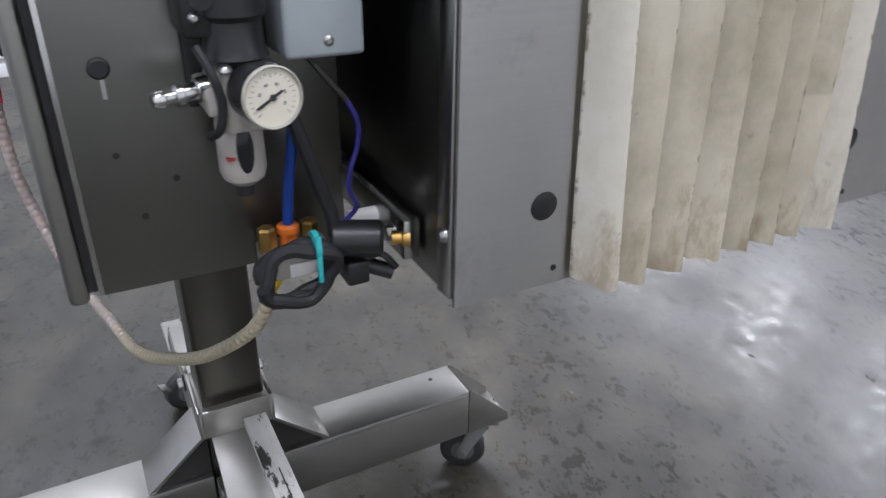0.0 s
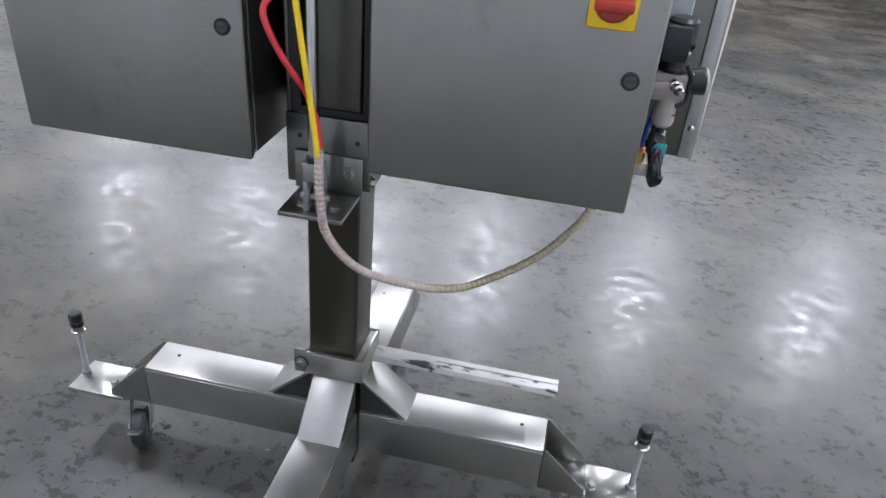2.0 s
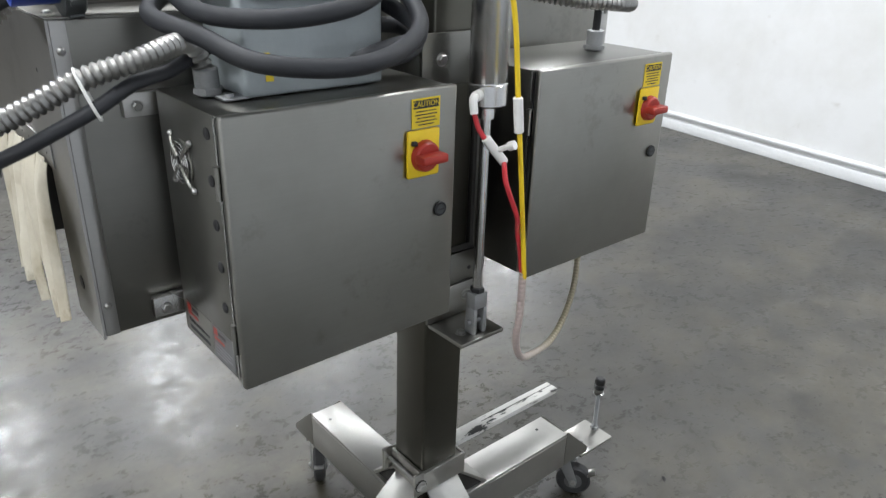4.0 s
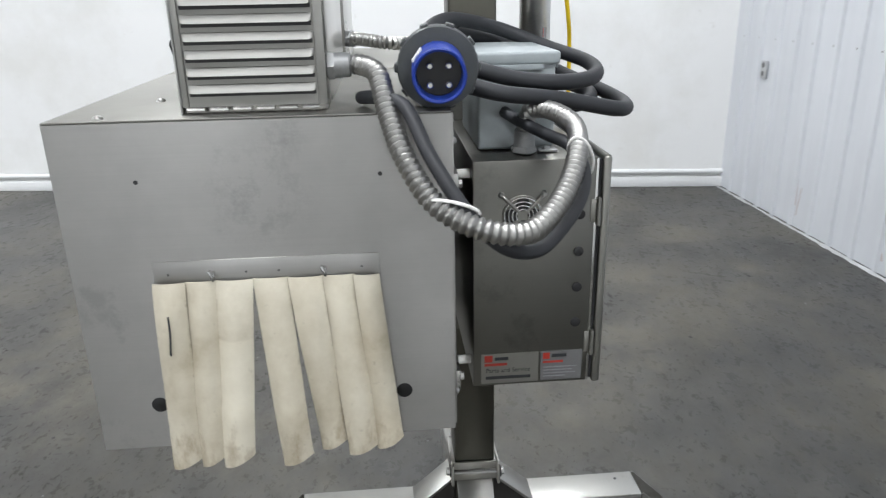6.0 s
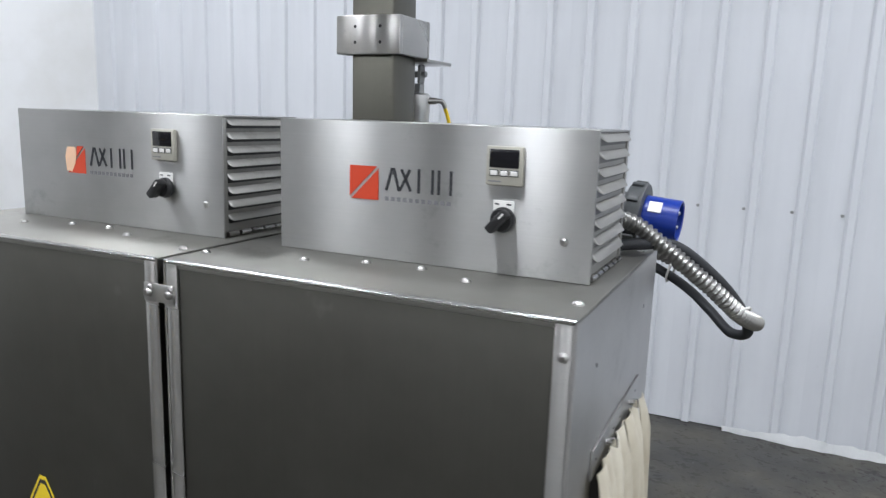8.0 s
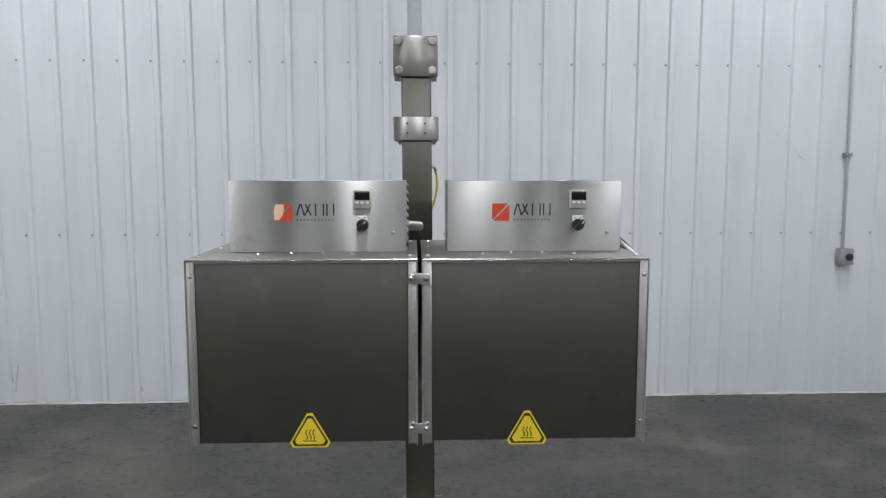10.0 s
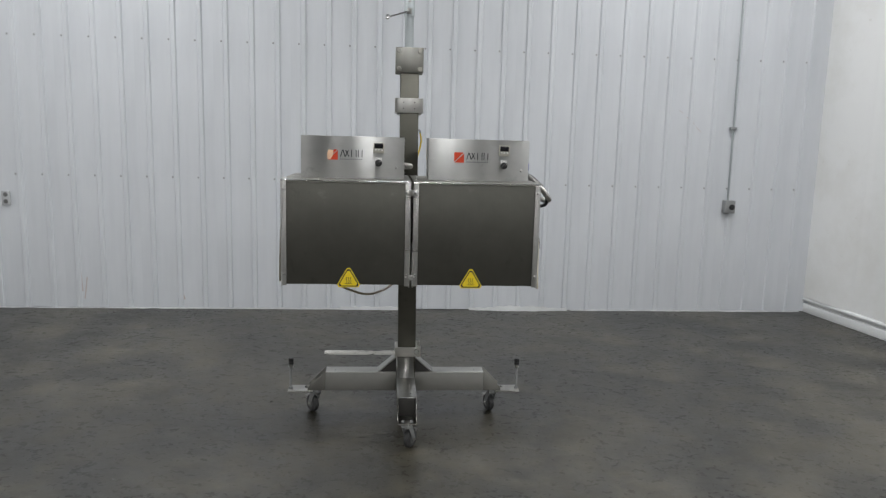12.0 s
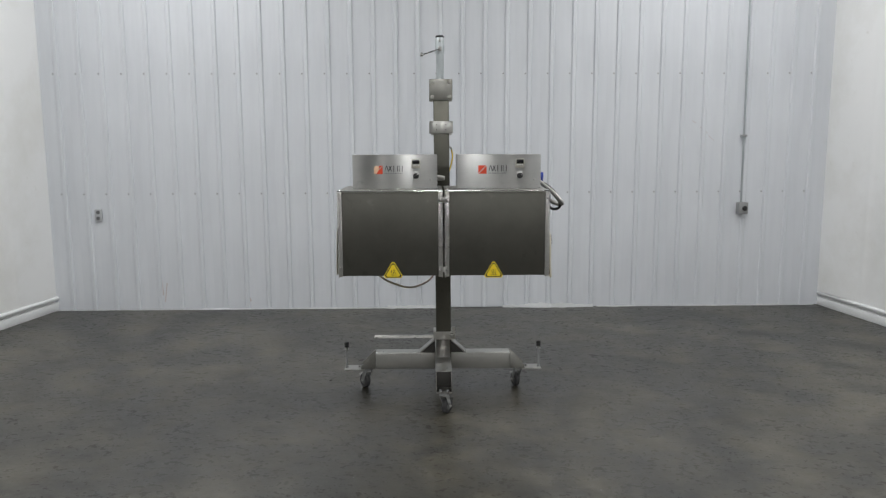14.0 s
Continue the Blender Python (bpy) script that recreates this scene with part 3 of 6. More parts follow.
booth_wall("wall_west", WEST_LINE, 1, "white vinyl-covered booth wall with soft folds", 0.006, 3)
booth_wall("wall_east", EAST_LINE, -1, "white vinyl-covered booth wall with grey stains", 0.022, 8)
solid("wall_south", box(-13.0, 13.0, -16.0, -15.8, 0.0, TOP), "farwall", "grey far warehouse wall", "wall", kind="structure")
solid("wall_far_west", box(-13.0, -12.8, -15.8, 3.0, 0.0, TOP), "farwall", "grey far warehouse wall", "wall", kind="structure")
solid("wall_far_east", box(12.8, 13.0, -15.8, 3.0, 0.0, TOP), "farwall", "grey far warehouse wall", "wall", kind="structure")
solid("wall_north_west", box(-12.8, -4.5, 2.85, 3.0, 0.0, TOP), "farwall", "grey far warehouse wall", "wall", kind="structure")
solid("wall_north_east", box(4.5, 12.8, 2.85, 3.0, 0.0, TOP), "farwall", "grey far warehouse wall", "wall", kind="structure")


def flashing(x0, x1, h, seed):
    """A torn, crumpled white strip at the foot of the north wall."""
    rnd = random.Random(seed)
    n = int((x1 - x0) / 0.035)
    bm = bmesh.new()
    rows = [[], [], []]
    lump = 0.5
    for i in range(n + 1):
        x = x0 + (x1 - x0) * i / n
        lump = min(1.0, max(0.15, lump + rnd.uniform(-0.35, 0.35)))
        top, out = h * (0.35 + 0.9 * lump) * rnd.uniform(0.8, 1.15), rnd.uniform(0.0, 0.012) + 0.03 * lump * h / 0.03
        rows[0].append(bm.verts.new((x, WALL_N - 0.022 - out, 0.003)))
        rows[1].append(bm.verts.new((x, WALL_N - 0.016 - out * rnd.uniform(0.2, 0.9), 0.003 + top * rnd.uniform(0.35, 0.7))))
        rows[2].append(bm.verts.new((x + rnd.uniform(-0.008, 0.008), WALL_N - 0.0125, 0.003 + top)))
    for a, b in zip(rows, rows[1:]):
        for i in range(n):
            bm.faces.new((a[i], a[i + 1], b[i + 1], b[i]))
    bmesh.ops.solidify(bm, geom=bm.faces[:], thickness=0.0025)
    return bm


for x0, x1, h, s in ((-4.1, -0.5, 0.008, 1), (-0.52, 0.05, 0.022, 2), (0.68, 1.62, 0.034, 3), (1.66, 3.95, 0.009, 4)):
    solid("trim", turned(flashing(x0, x1, h, s), Matrix.Rotation(TURN_N, 4, "Z")), "trim", "torn white flashing strip along the wall foot", "trim", kind="structure")


def ceiling_light(x, y, LAMP_Z=LAMP_Z, LAMP_WATT=LAMP_WATT):
    t = thing("ceiling_light", (x, y, LAMP_Z + 0.02), "white strip light fixture hung out of view under the ceiling", "ceiling light", "strip lights")
    part("frame", join(box(x - 0.18, x + 0.18, y - 0.62, y + 0.62, LAMP_Z + 0.02, LAMP_Z + 0.08, 0.006), rod((x, y - 0.4, LAMP_Z + 0.08), (x, y - 0.4, TOP), 0.006, 8), rod((x, y + 0.4, LAMP_Z + 0.08), (x, y + 0.4, TOP), 0.006, 8)), "trim", t)
    part("diffuser", box(x - 0.16, x + 0.16, y - 0.6, y + 0.6, LAMP_Z + 0.004, LAMP_Z + 0.018), "lampglow", t)
    ld = bpy.data.lights.new("strip", "AREA")
    ld.shape, ld.size, ld.size_y, ld.energy, ld.color = "RECTANGLE", 0.30, 0.9, LAMP_WATT, LAMP_TINT
    lo = new("strip_light_source", ld)
    lo.location = (x, y, LAMP_Z - 0.01)


for lx in LAMP_X:
    ceiling_light(lx, LAMP_Y)
for lx, ly in UNSEEN_BOOTH_LAMPS:
    ceiling_light(lx, ly, BOOTH_Z, BOOTH_WATT)

# ---- wall fittings ----
cond = thing("wall_conduit", (3.215, WALL_N - 0.02, 1.0), "thin grey conduit and outlet box on the white wall", "conduit")
part("pipe", sweep([(3.19, WALL_N - 0.022, TOP), (3.205, WALL_N - 0.022, 3.0), (3.215, WALL_N - 0.022, 1.75), (3.22, WALL_N - 0.022, 1.07)], 0.0085, 10, 4), "galv", cond)
for z in (1.76, 3.2):
    part("clamp", box(3.188, 3.245, WALL_N - 0.036, WALL_N + 0.004, z - 0.012, z + 0.012, 0.003), "zinc", cond)
ob_ = part("box", box(3.178, 3.278, WALL_N - 0.07, WALL_N + 0.004, 0.965, 1.085, 0.008), "zinc", cond, "grey cast outlet box")
part("socket", join(lathe((3.240, WALL_N - 0.069, 1.025), (3.240, WALL_N - 0.1, 1.025), [(0, 0.026), (0.012, 0.026), (0.016, 0.018)], 20)), "black", ob_)
o = thing("wall_outlet", (-3.406, WALL_N - 0.01, 1.01), "small grey double outlet plate on the wall", "outlet")
pl = part("cover_plate", box(-3.442, -3.37, WALL_N - 0.012, WALL_N + 0.004, 0.952, 1.072, 0.004), "platewhite", o)
for z in (0.982, 1.042):
    part("socket", lathe((-3.406, WALL_N - 0.011, z), (-3.406, WALL_N - 0.03, z), [(0, 0.019), (0.004, 0.019), (0.005, 0.015)], 16), "hub", pl)
cond.rotation_euler = (0, 0, TURN_N)
cond.location.y += TURN_N * 3.2
cond.location.x -= 0.11
o.rotation_euler = (0, 0, TURN_N)
o.location.y -= TURN_N * 3.4
o.location.x -= 0.044
o.location.z -= 0.028

for x, z, w, h, turn in ((2.72, 1.82, 0.10, 0.006, -38), (2.80, 1.74, 0.07, 0.005, -40), (2.62, 1.90, 0.05, 0.004, -30), (-2.84, 0.30, 0.012, 0.30, 4), (-2.80, 0.18, 0.010, 0.20, -8), (-1.95, 0.10, 0.035, 0.05, 20)):
    s = new("scuff", mesh_from(turned(box(-w / 2, w / 2, -0.0006, 0.0006, -h / 2, h / 2), Matrix.Rotation(radians(-turn), 4, "Y")), "scuff", M["scuff"]))
    s.location = (x, WALL_N + 0.0105, z)
    s.parent = wall_n

# ---- the shrink tunnel stand: base ----
stand = thing("tunnel_stand", (0.0, 0.0, 0.0), "stainless four-armed rolling stand with a tall square post", "stand")


def spin(bm, k):
    """Turns a mesh by k quarter turns round the post."""
    return turned(bm, Matrix.Rotation(k * math.pi / 2, 4, "Z"))


def arm(k):
    finish = "arm_y" if k % 2 else "arm_x"
    a = part("arm", spin(box(0.052, 0.457, -0.05, 0.05, 0.150, 0.262, 0.004), k), finish, stand)
    flange = [(0.4575, 0.262), (0.463, 0.262), (0.556, 0.170), (0.556, 0.151), (0.4575, 0.151)]
    w = part("end_wedge", spin(join(prism(flange, "y", -0.049, -0.0455, 0.0008), prism(flange, "y", 0.0455, 0.049, 0.0008), box(0.4575, 0.560, -0.046, 0.046, 0.1505, 0.157, 0.001)), k), "cabinet", a)
    for y in (-0.022, 0.022):
        part("wedge_bolt", spin(hexhead((0.530, y, 0.157), (0, 0, 1), 0.008, 0.008), k), "zinc", w)
    # dark plate paints the shaded hollow at the arm's end
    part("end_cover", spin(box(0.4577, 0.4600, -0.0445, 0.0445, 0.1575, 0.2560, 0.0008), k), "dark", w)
    part("worn_spots", spin(join(*[turned(lathe((0, 0, 0), (0, 0, 1), [(0, r), (0.0008, r * 0.9)], 7), Matrix.Translation((0.5562, y, z)) @ Matrix.Rotation(radians(90), 4, "Y")) for y, z, r in ((-0.034, 0.156, 0.003), (-0.020, 0.159, 0.0022), (-0.006, 0.155, 0.0032), (0.012, 0.158, 0.0026), (0.027, 0.156, 0.003))]), k), "ink", w)
    hy = (-0.010, 0.021, 0.015, 0.021)[k]
    part("arm_hole", spin(lathe((0.403, hy, 0.2618), (0.403, hy, 1), [(0, 0.0045), (0.0008, 0.0045)], 10), k), "black", a)
    part("seam", spin(join(box(0.12, 0.455, -0.0515, -0.0495, 0.2505, 0.2545, 0.0008), box(0.12, 0.455, 0.0495, 0.0515, 0.2505, 0.2545, 0.0008)), k), "bolt", a)
    part("brace", spin(prism([(0.052, 0.356), (0.052, 0.347), (0.148, 0.262), (0.160, 0.262)], "y", -0.046, 0.046, 0.0012), k), finish, stand)
    # dark block fills the open brace side to paint its shade
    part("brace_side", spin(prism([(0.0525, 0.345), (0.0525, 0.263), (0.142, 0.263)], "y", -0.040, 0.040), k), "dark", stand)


for k in range(4):
    arm(k)


def caster(k, yaw):
    c = thing("caster", (0.0, 0.0, 0.0), "small swivel caster with grey rubber tread and zinc fork", "caster", "stand casters")
    m = Matrix.Rotation(k * math.pi / 2, 4, "Z") @ Matrix.Translation((0.515, 0, 0)) @ Matrix.Rotation(radians(yaw), 4, "Z")
    c.location = m.translation
    off, WR = 0.036, 0.050
    part("top_plate", turned(join(box(-0.04, 0.04, -0.034, 0.034, 0.140, 0.150, 0.002), lathe((0, 0, 0.124), (0, 0, 1), [(0, 0.024), (0.006, 0.030), (0.016, 0.027)], 20)), m), "zinc", c)
    side = [(-0.020, 0.128), (0.020, 0.128), (off + 0.012, 0.052), (off + 0.008, 0.034), (off - 0.008, 0.034), (off - 0.014, 0.052)]
    part("fork", turned(join(prism(side, "y", -0.0245, -0.0212, 0.0006), prism(side, "y", 0.0212, 0.0245, 0.0006), box(-0.020, 0.020, -0.0245, 0.0245, 0.120, 0.128, 0.002)), m), "zinc", c)
    w = part("wheel", turned(lathe((off, -0.017, WR), (off, 0.0, WR), [(0, 0.033), (0.001, 0.043), (0.007, WR), (0.027, WR), (0.033, 0.043), (0.034, 0.033)], 32), m), "wheel", c)
    part("hub", turned(lathe((off, -0.0195, WR), (off, 0.0, WR), [(0, 0.010), (0.002, 0.026), (0.037, 0.026), (0.039, 0.010)], 20), m), "hub", w)
    parts("axle_bolt", [turned(hexhead((off, -0.0245, WR), (0, -1, 0), 0.007), m), turned(hexhead((off, 0.0245, WR), (0, 1, 0), 0.007), m)], "bolt", c)
    part("brake_tab", turned(prism([(off + 0.022, 0.070), (off + 0.060, 0.086), (off + 0.062, 0.080), (off + 0.026, 0.060)], "y", -0.014, 0.014, 0.0008), m), "bolt", c)
    return c


for k, yaw in ((0, 108), (1, 12), (2, -52), (3, 150)):
    caster(k, yaw)

for s in (1, -1):
    f = part("foot_plate", box(*sorted((s * 0.53, s * 0.672)), -0.052, 0.052, 0.140, 0.1495, 0.003), "base", stand)
    part("plate_bolt", hexhead((s * 0.572, 0.012, 0.151), (0.2 * s, 0, 1), 0.009, 0.008), "bolt", f)
    lv = thing("levelling_screw", (s * 0.658, -0.006, 0.15), "threaded levelling screw with a black knob through the foot plate", "levelling screw", "levelling screws")
    part("thread", sweep([(s * 0.660, -0.006, 0.125), (s * 0.658, -0.006, 0.22), (s * 0.657, -0.006, 0.298)], 0.0062, 10, 6, 0.0009, 0.004), "zinc", lv)
    part("lock_nut", lathe((s * 0.659, -0.006, 0.1495), (s * 0.659, -0.006, 1), [(0, 0.012), (0.009, 0.012), (0.010, 0.010)], 6), "zinc", lv)
    part("nut", lathe((s * 0.657, -0.006, 0.278), (s * 0.657, -0.006, 1), [(0, 0.015), (0.003, 0.016), (0.005, 0.012), (0.012, 0.0115), (0.016, 0.013)], 18), "bolt", lv)
    part("knob", lathe((s * 0.657, -0.006, 0.293), (s * 0.657, -0.006, 1), [(0, 0.011), (0.003, 0.0155), (0.013, 0.0155), (0.016, 0.0125), (0.019, 0.0155), (0.036, 0.015), (0.039, 0.011)], 8), "black", lv)

post_bm = join(box(-0.0508, 0.0508, -0.0508, 0.0508, 0.10, 2.075, 0.006, 3))
for v in post_bm.verts:
    v.co.x += 0.006 - 0.0075 * (v.co.z - 0.4)
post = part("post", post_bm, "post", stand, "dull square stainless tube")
col = part("collar", join(box(-0.062, 0.062, -0.0625, -0.0555, 0.356, 0.411, 0.002), box(-0.062, 0.062, 0.0555, 0.0625, 0.356, 0.411, 0.002),
                          box(-0.0625, -0.0555, -0.056, 0.056, 0.3565, 0.4105, 0.002), box(0.0575, 0.0645, -0.056, 0.056, 0.3565, 0.4105, 0.002),
                          box(0.060, 0.086, -0.0625, -0.0555, 0.356, 0.416, 0.002), box(0.060, 0.086, 0.0555, 0.0625, 0.356, 0.416, 0.002)), "base", stand, "split steel collar")
cb = part("collar_bolt", join(hexhead((0.062, -0.0655, 0.386), (0, -1, 0), 0.010, 0.008), hexhead((0.070, 0.0655, 0.384), (0, 1, 0), 0.010, 0.008), rod((0.068, -0.06, 0.385), (0.070, 0.06, 0.384), 0.006, 10)), "bolt", col)
parts("washer", (rod((0.062, -0.0625, 0.386), (0.062, -0.0656, 0.386), 0.0150, 20), rod((0.070, 0.0625, 0.384), (0.070, 0.0656, 0.384), 0.0150, 20)), "dark", cb)
part("collar_weld", join(box(-0.0556, 0.058, -0.0556, -0.044, 0.396, 0.4075), box(-0.0556, 0.058, 0.044, 0.0556, 0.396, 0.4075), box(-0.0556, -0.044, -0.0439, 0.0439, 0.396, 0.4075), box(0.046, 0.058, -0.0439, 0.0439, 0.396, 0.4075)), "base", col)
lev = part("lever", prism([(-0.046, 0.3630), (-0.0425, 0.3630), (-0.0425, 0.3745), (-0.0115, 0.3745), (-0.0115, 0.3630), (-0.008, 0.3630), (-0.008, 0.3780), (-0.046, 0.3780)], "x", -0.463, -0.063, 0.0008), "worn", stand, "flat channel lever with worn white paint")
part("lever_groove", box(-0.455, -0.20, -0.0305, -0.0285, 0.3778, 0.3784), "dark", lev)

# plates, collar and handle at the top of the post
for y0, y1 in ((-0.070, -0.054), (0.054, 0.070)):
    pl = part("clamp_plate", box(-0.083, 0.068, y0, y1, 1.945, 2.080, 0.005), "cabinet", stand)
    for x in (-0.064, 0.049):
        for z in (1.964, 2.061):
            part("plate_bolt", lathe((x, y0 if y0 < 0 else y1, z), (x, y0 - 1 if y0 < 0 else y1 + 1, z), [(0, 0.014), (0.007, 0.014), (0.009, 0.011)], 18), "cabinet", pl)
sl = part("slide_collar", join(box(-0.083, 0.071, -0.068, -0.054, 1.733, 1.812, 0.003), box(0.055, 0.071, -0.0545, 0.060, 1.7335, 1.8115, 0.003), box(-0.083, -0.067, -0.0545, 0.060, 1.7335, 1.8115, 0.003), box(-0.083, 0.071, 0.0595, 0.070, 1.733, 1.812, 0.003)), "steel", stand)
parts("hole", [lathe((x, -0.0675, z), (x, -0.07, z), [(0, 0.0035), (0.0008, 0.0035)], 10) for x in (-0.036, 0.024) for z in (1.757, 1.789)], "black", sl)
part("cylinder_shelf", join(box(-0.07, 0.066, 0.068, 0.200, 1.727, 1.7345, 0.002)), "steel", stand)
pipe = part("mast_pipe", rod((-0.010, 0, 2.03), (-0.012, 0, 2.345), 0.0245, 24), "galv", stand)
part("pipe_head", lathe((-0.012, 0, 2.248), (-0.012, 0, 3), [(0, 0.0285), (0.098, 0.0285), (0.102, 0.026)], 24), "galv", pipe)
part("cap", lathe((-0.012, 0, 2.346), (-0.012, 0, 3), [(0, 0.0290), (0.008, 0.0290), (0.014, 0.024), (0.016, 0.012)], 24), "black", pipe)
part("head_screw", screw((-0.012, -0.028, 2.325), (0, -1, 0), 0.008), "bolt", pipe)
part("crank_block", box(-0.024, 0.0, -0.034, -0.026, 2.258, 2.288, 0.003), "bolt", pipe)
crank = part("crank_handle", join(rod((-0.015, -0.030, 2.272), (-0.128, -0.06, 2.232), 0.0045, 10), lathe((-0.128, -0.06, 2.245), (-0.132, -0.062, 2.20), [(0, 0.007), (0.006, 0.012), (0.018, 0.012), (0.024, 0.006)], 16)), "chrome", pipe)

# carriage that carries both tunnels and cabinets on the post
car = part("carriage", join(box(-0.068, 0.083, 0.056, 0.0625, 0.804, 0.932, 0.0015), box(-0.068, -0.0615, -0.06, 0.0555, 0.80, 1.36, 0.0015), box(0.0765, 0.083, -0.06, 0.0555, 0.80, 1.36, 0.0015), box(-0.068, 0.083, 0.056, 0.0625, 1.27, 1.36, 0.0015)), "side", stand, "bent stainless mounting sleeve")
# dark strips paint the shadow gap between sleeve and post
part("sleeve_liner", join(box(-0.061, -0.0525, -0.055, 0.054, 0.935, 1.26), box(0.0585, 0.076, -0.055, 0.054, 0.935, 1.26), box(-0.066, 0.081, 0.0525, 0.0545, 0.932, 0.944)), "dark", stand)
parts("hole", [lathe((x, 0.0622, 0.893), (x, 0.07, 0.893), [(0, 0.0045), (0.0012, 0.0045)], 12) for x in (-0.046, 0.058)], "black", car)
parts("carriage_bolt", (hexhead((-0.0682, 0.045, 0.815), (-1, 0, 0), 0.009), hexhead((0.040, 0.0625, 1.315), (0, 1, 0), 0.009), hexhead((-0.034, 0.0625, 1.315), (0, 1, 0), 0.009)), "bolt", car)
br = part("rod_bracket", join(box(-0.058, 0.066, 0.0628, 0.0695, 0.797, 0.868, 0.0015), box(-0.052, 0.060, 0.0628, 0.166, 0.788, 0.7965, 0.0015)), "cabinet", stand)
parts("bracket_bolt", (hexhead((0.040, 0.0695, 0.838), (0, 1, 0), 0.009), hexhead((-0.034, 0.0695, 0.838), (0, 1, 0), 0.009), hexhead((0.030, 0.13, 0.7965), (0, 0, 1), 0.008), hexhead((-0.028, 0.13, 0.7965), (0, 0, 1), 0.008)), "bolt", br)

# ---- lift cylinder ----
cyl = thing("lift_cylinder", (0.002, 0.141, 0.797), "polished aluminium air cylinder standing upright behind the post", "air cylinder")
CX, CY = 0.002, 0.141
barrel = part("barrel", lathe((CX, CY, 1.246), (CX, CY, 3), [(0, 0.030), (0.004, 0.0345), (0.038, 0.0345), (0.040, 0.0325), (0.044, 0.0325), (0.046, 0.0335), (0.370, 0.0335), (0.372, 0.0345), (0.412, 0.0345), (0.416, 0.030)], 32), "alu", cyl)
LM = Matrix.Translation((CX, CY, 0)) @ Matrix.Rotation(radians(-62), 4, "Z")
lb = part("label", turned(box(-0.0055, 0.0055, 0.0325, 0.0338, 1.430, 1.475), LM), "zinc", barrel, "small grey maker label with red print")
part("mark", turned(box(-0.0048, 0.001, 0.0338, 0.0341, 1.431, 1.441), LM), "red", lb)
part("red_bar", turned(box(0.0030, 0.0046, 0.0338, 0.0341, 1.432, 1.473), LM), "red", lb)
part("neck", lathe((CX, CY, 1.224), (CX, CY, 3), [(0, 0.015), (0.02, 0.015), (0.024, 0.018)], 18), "alu", cyl)
part("piston_rod", rod((CX, CY, 0.893), (CX, CY, 1.235), 0.0095, 16), "chrome", cyl)
part("rod_nut", lathe((CX, CY, 0.884), (CX, CY, 3), [(0, 0.014), (0.010, 0.014), (0.012, 0.011)], 6), "rubber", cyl)
part("rod_clevis", join(box(CX - 0.017, CX + 0.017, CY - 0.013, CY + 0.013, 0.852, 0.886, 0.003), box(CX - 0.017, CX - 0.008, CY - 0.013, CY + 0.013, 0.797, 0.853, 0.002), box(CX + 0.008, CX + 0.017, CY - 0.013, CY + 0.013, 0.797, 0.853, 0.002), rod((CX - 0.024, CY, 0.822), (CX + 0.024, CY, 0.822), 0.006, 12)), "zinc", cyl)
part("top_clevis", join(box(CX - 0.017, CX + 0.017, CY - 0.013, CY + 0.013, 1.662, 1.684, 0.003), box(CX - 0.017, CX - 0.009, CY - 0.013, CY + 0.013, 1.684, 1.7268, 0.003), box(CX + 0.009, CX + 0.017, CY - 0.013, CY + 0.013, 1.684, 1.7268, 0.003), rod((CX - 0.026, CY, 1.705), (CX + 0.026, CY, 1.705), 0.007, 12)), "zinc", cyl)
fit_top = part("elbow_fitting", join(rod((CX + 0.030, CY + 0.004, 1.645), (CX + 0.048, CY + 0.012, 1.645), 0.008, 12), sweep([(CX + 0.045, CY + 0.011, 1.645), (CX + 0.060, CY + 0.020, 1.644), (CX + 0.066, CY + 0.026, 1.630)], 0.006, 10, 5)), "bolt", cyl)
part("elbow_fitting", join(rod((CX + 0.030, CY + 0.012, 1.270), (CX + 0.048, CY + 0.022, 1.270), 0.009, 12), sweep([(CX + 0.046, CY + 0.020, 1.270), (CX + 0.058, CY + 0.028, 1.268), (CX + 0.060, CY + 0.034, 1.245)], 0.007, 10, 5)), "white", cyl)

yt = thing("air_tube", (-0.034, 0.225, 0.945), "thin yellow air tube hanging from the cylinder top into a sleeve", "air tube")
part("yellow_tube", sweep([(0.066, 0.168, 1.632), (0.074, 0.182, 1.58), (0.058, 0.200, 1.50), (0.026, 0.214, 1.42), (0.006, 0.220, 1.26), (-0.012, 0.223, 1.12), (-0.028, 0.224, 1.0), (-0.036, 0.225, 0.935)], 0.0045, 10, 8), "yellow", yt)
part("coupling", join(rod((0.008, 0.2195, 1.275), (0.002, 0.2215, 1.215), 0.0085, 14, 0.002)), "white", yt)
rt = thing("air_tube", (0.06, 0.175, 1.24), "thin red air tube with a white inline valve", "air tube")
part("red_tube", sweep([(0.062, 0.175, 1.246), (0.056, 0.180, 1.222), (0.044, 0.188, 1.200)], 0.0045, 10, 6), "redtube", rt)
valve = part("inline_valve", join(rod((0.046, 0.187, 1.206), (0.012, 0.202, 1.160), 0.0085, 14, 0.002), rod((0.028, 0.195, 1.182), (0.020, 0.222, 1.196), 0.005, 10), lathe((0.021, 0.219, 1.194), (0.017, 0.232, 1.200), [(0, 0.008), (0.012, 0.008)], 12)), "white", rt)
part("red_tube", sweep([(0.013, 0.202, 1.161), (0.030, 0.221, 1.156), (0.036, 0.232, 1.138), (0.023, 0.235, 1.105), (0.001, 0.231, 1.065), (-0.017, 0.217, 1.028), (-0.031, 0.214, 0.985), (-0.037, 0.217, 0.940)], 0.0045, 10, 8), "redtube", rt)
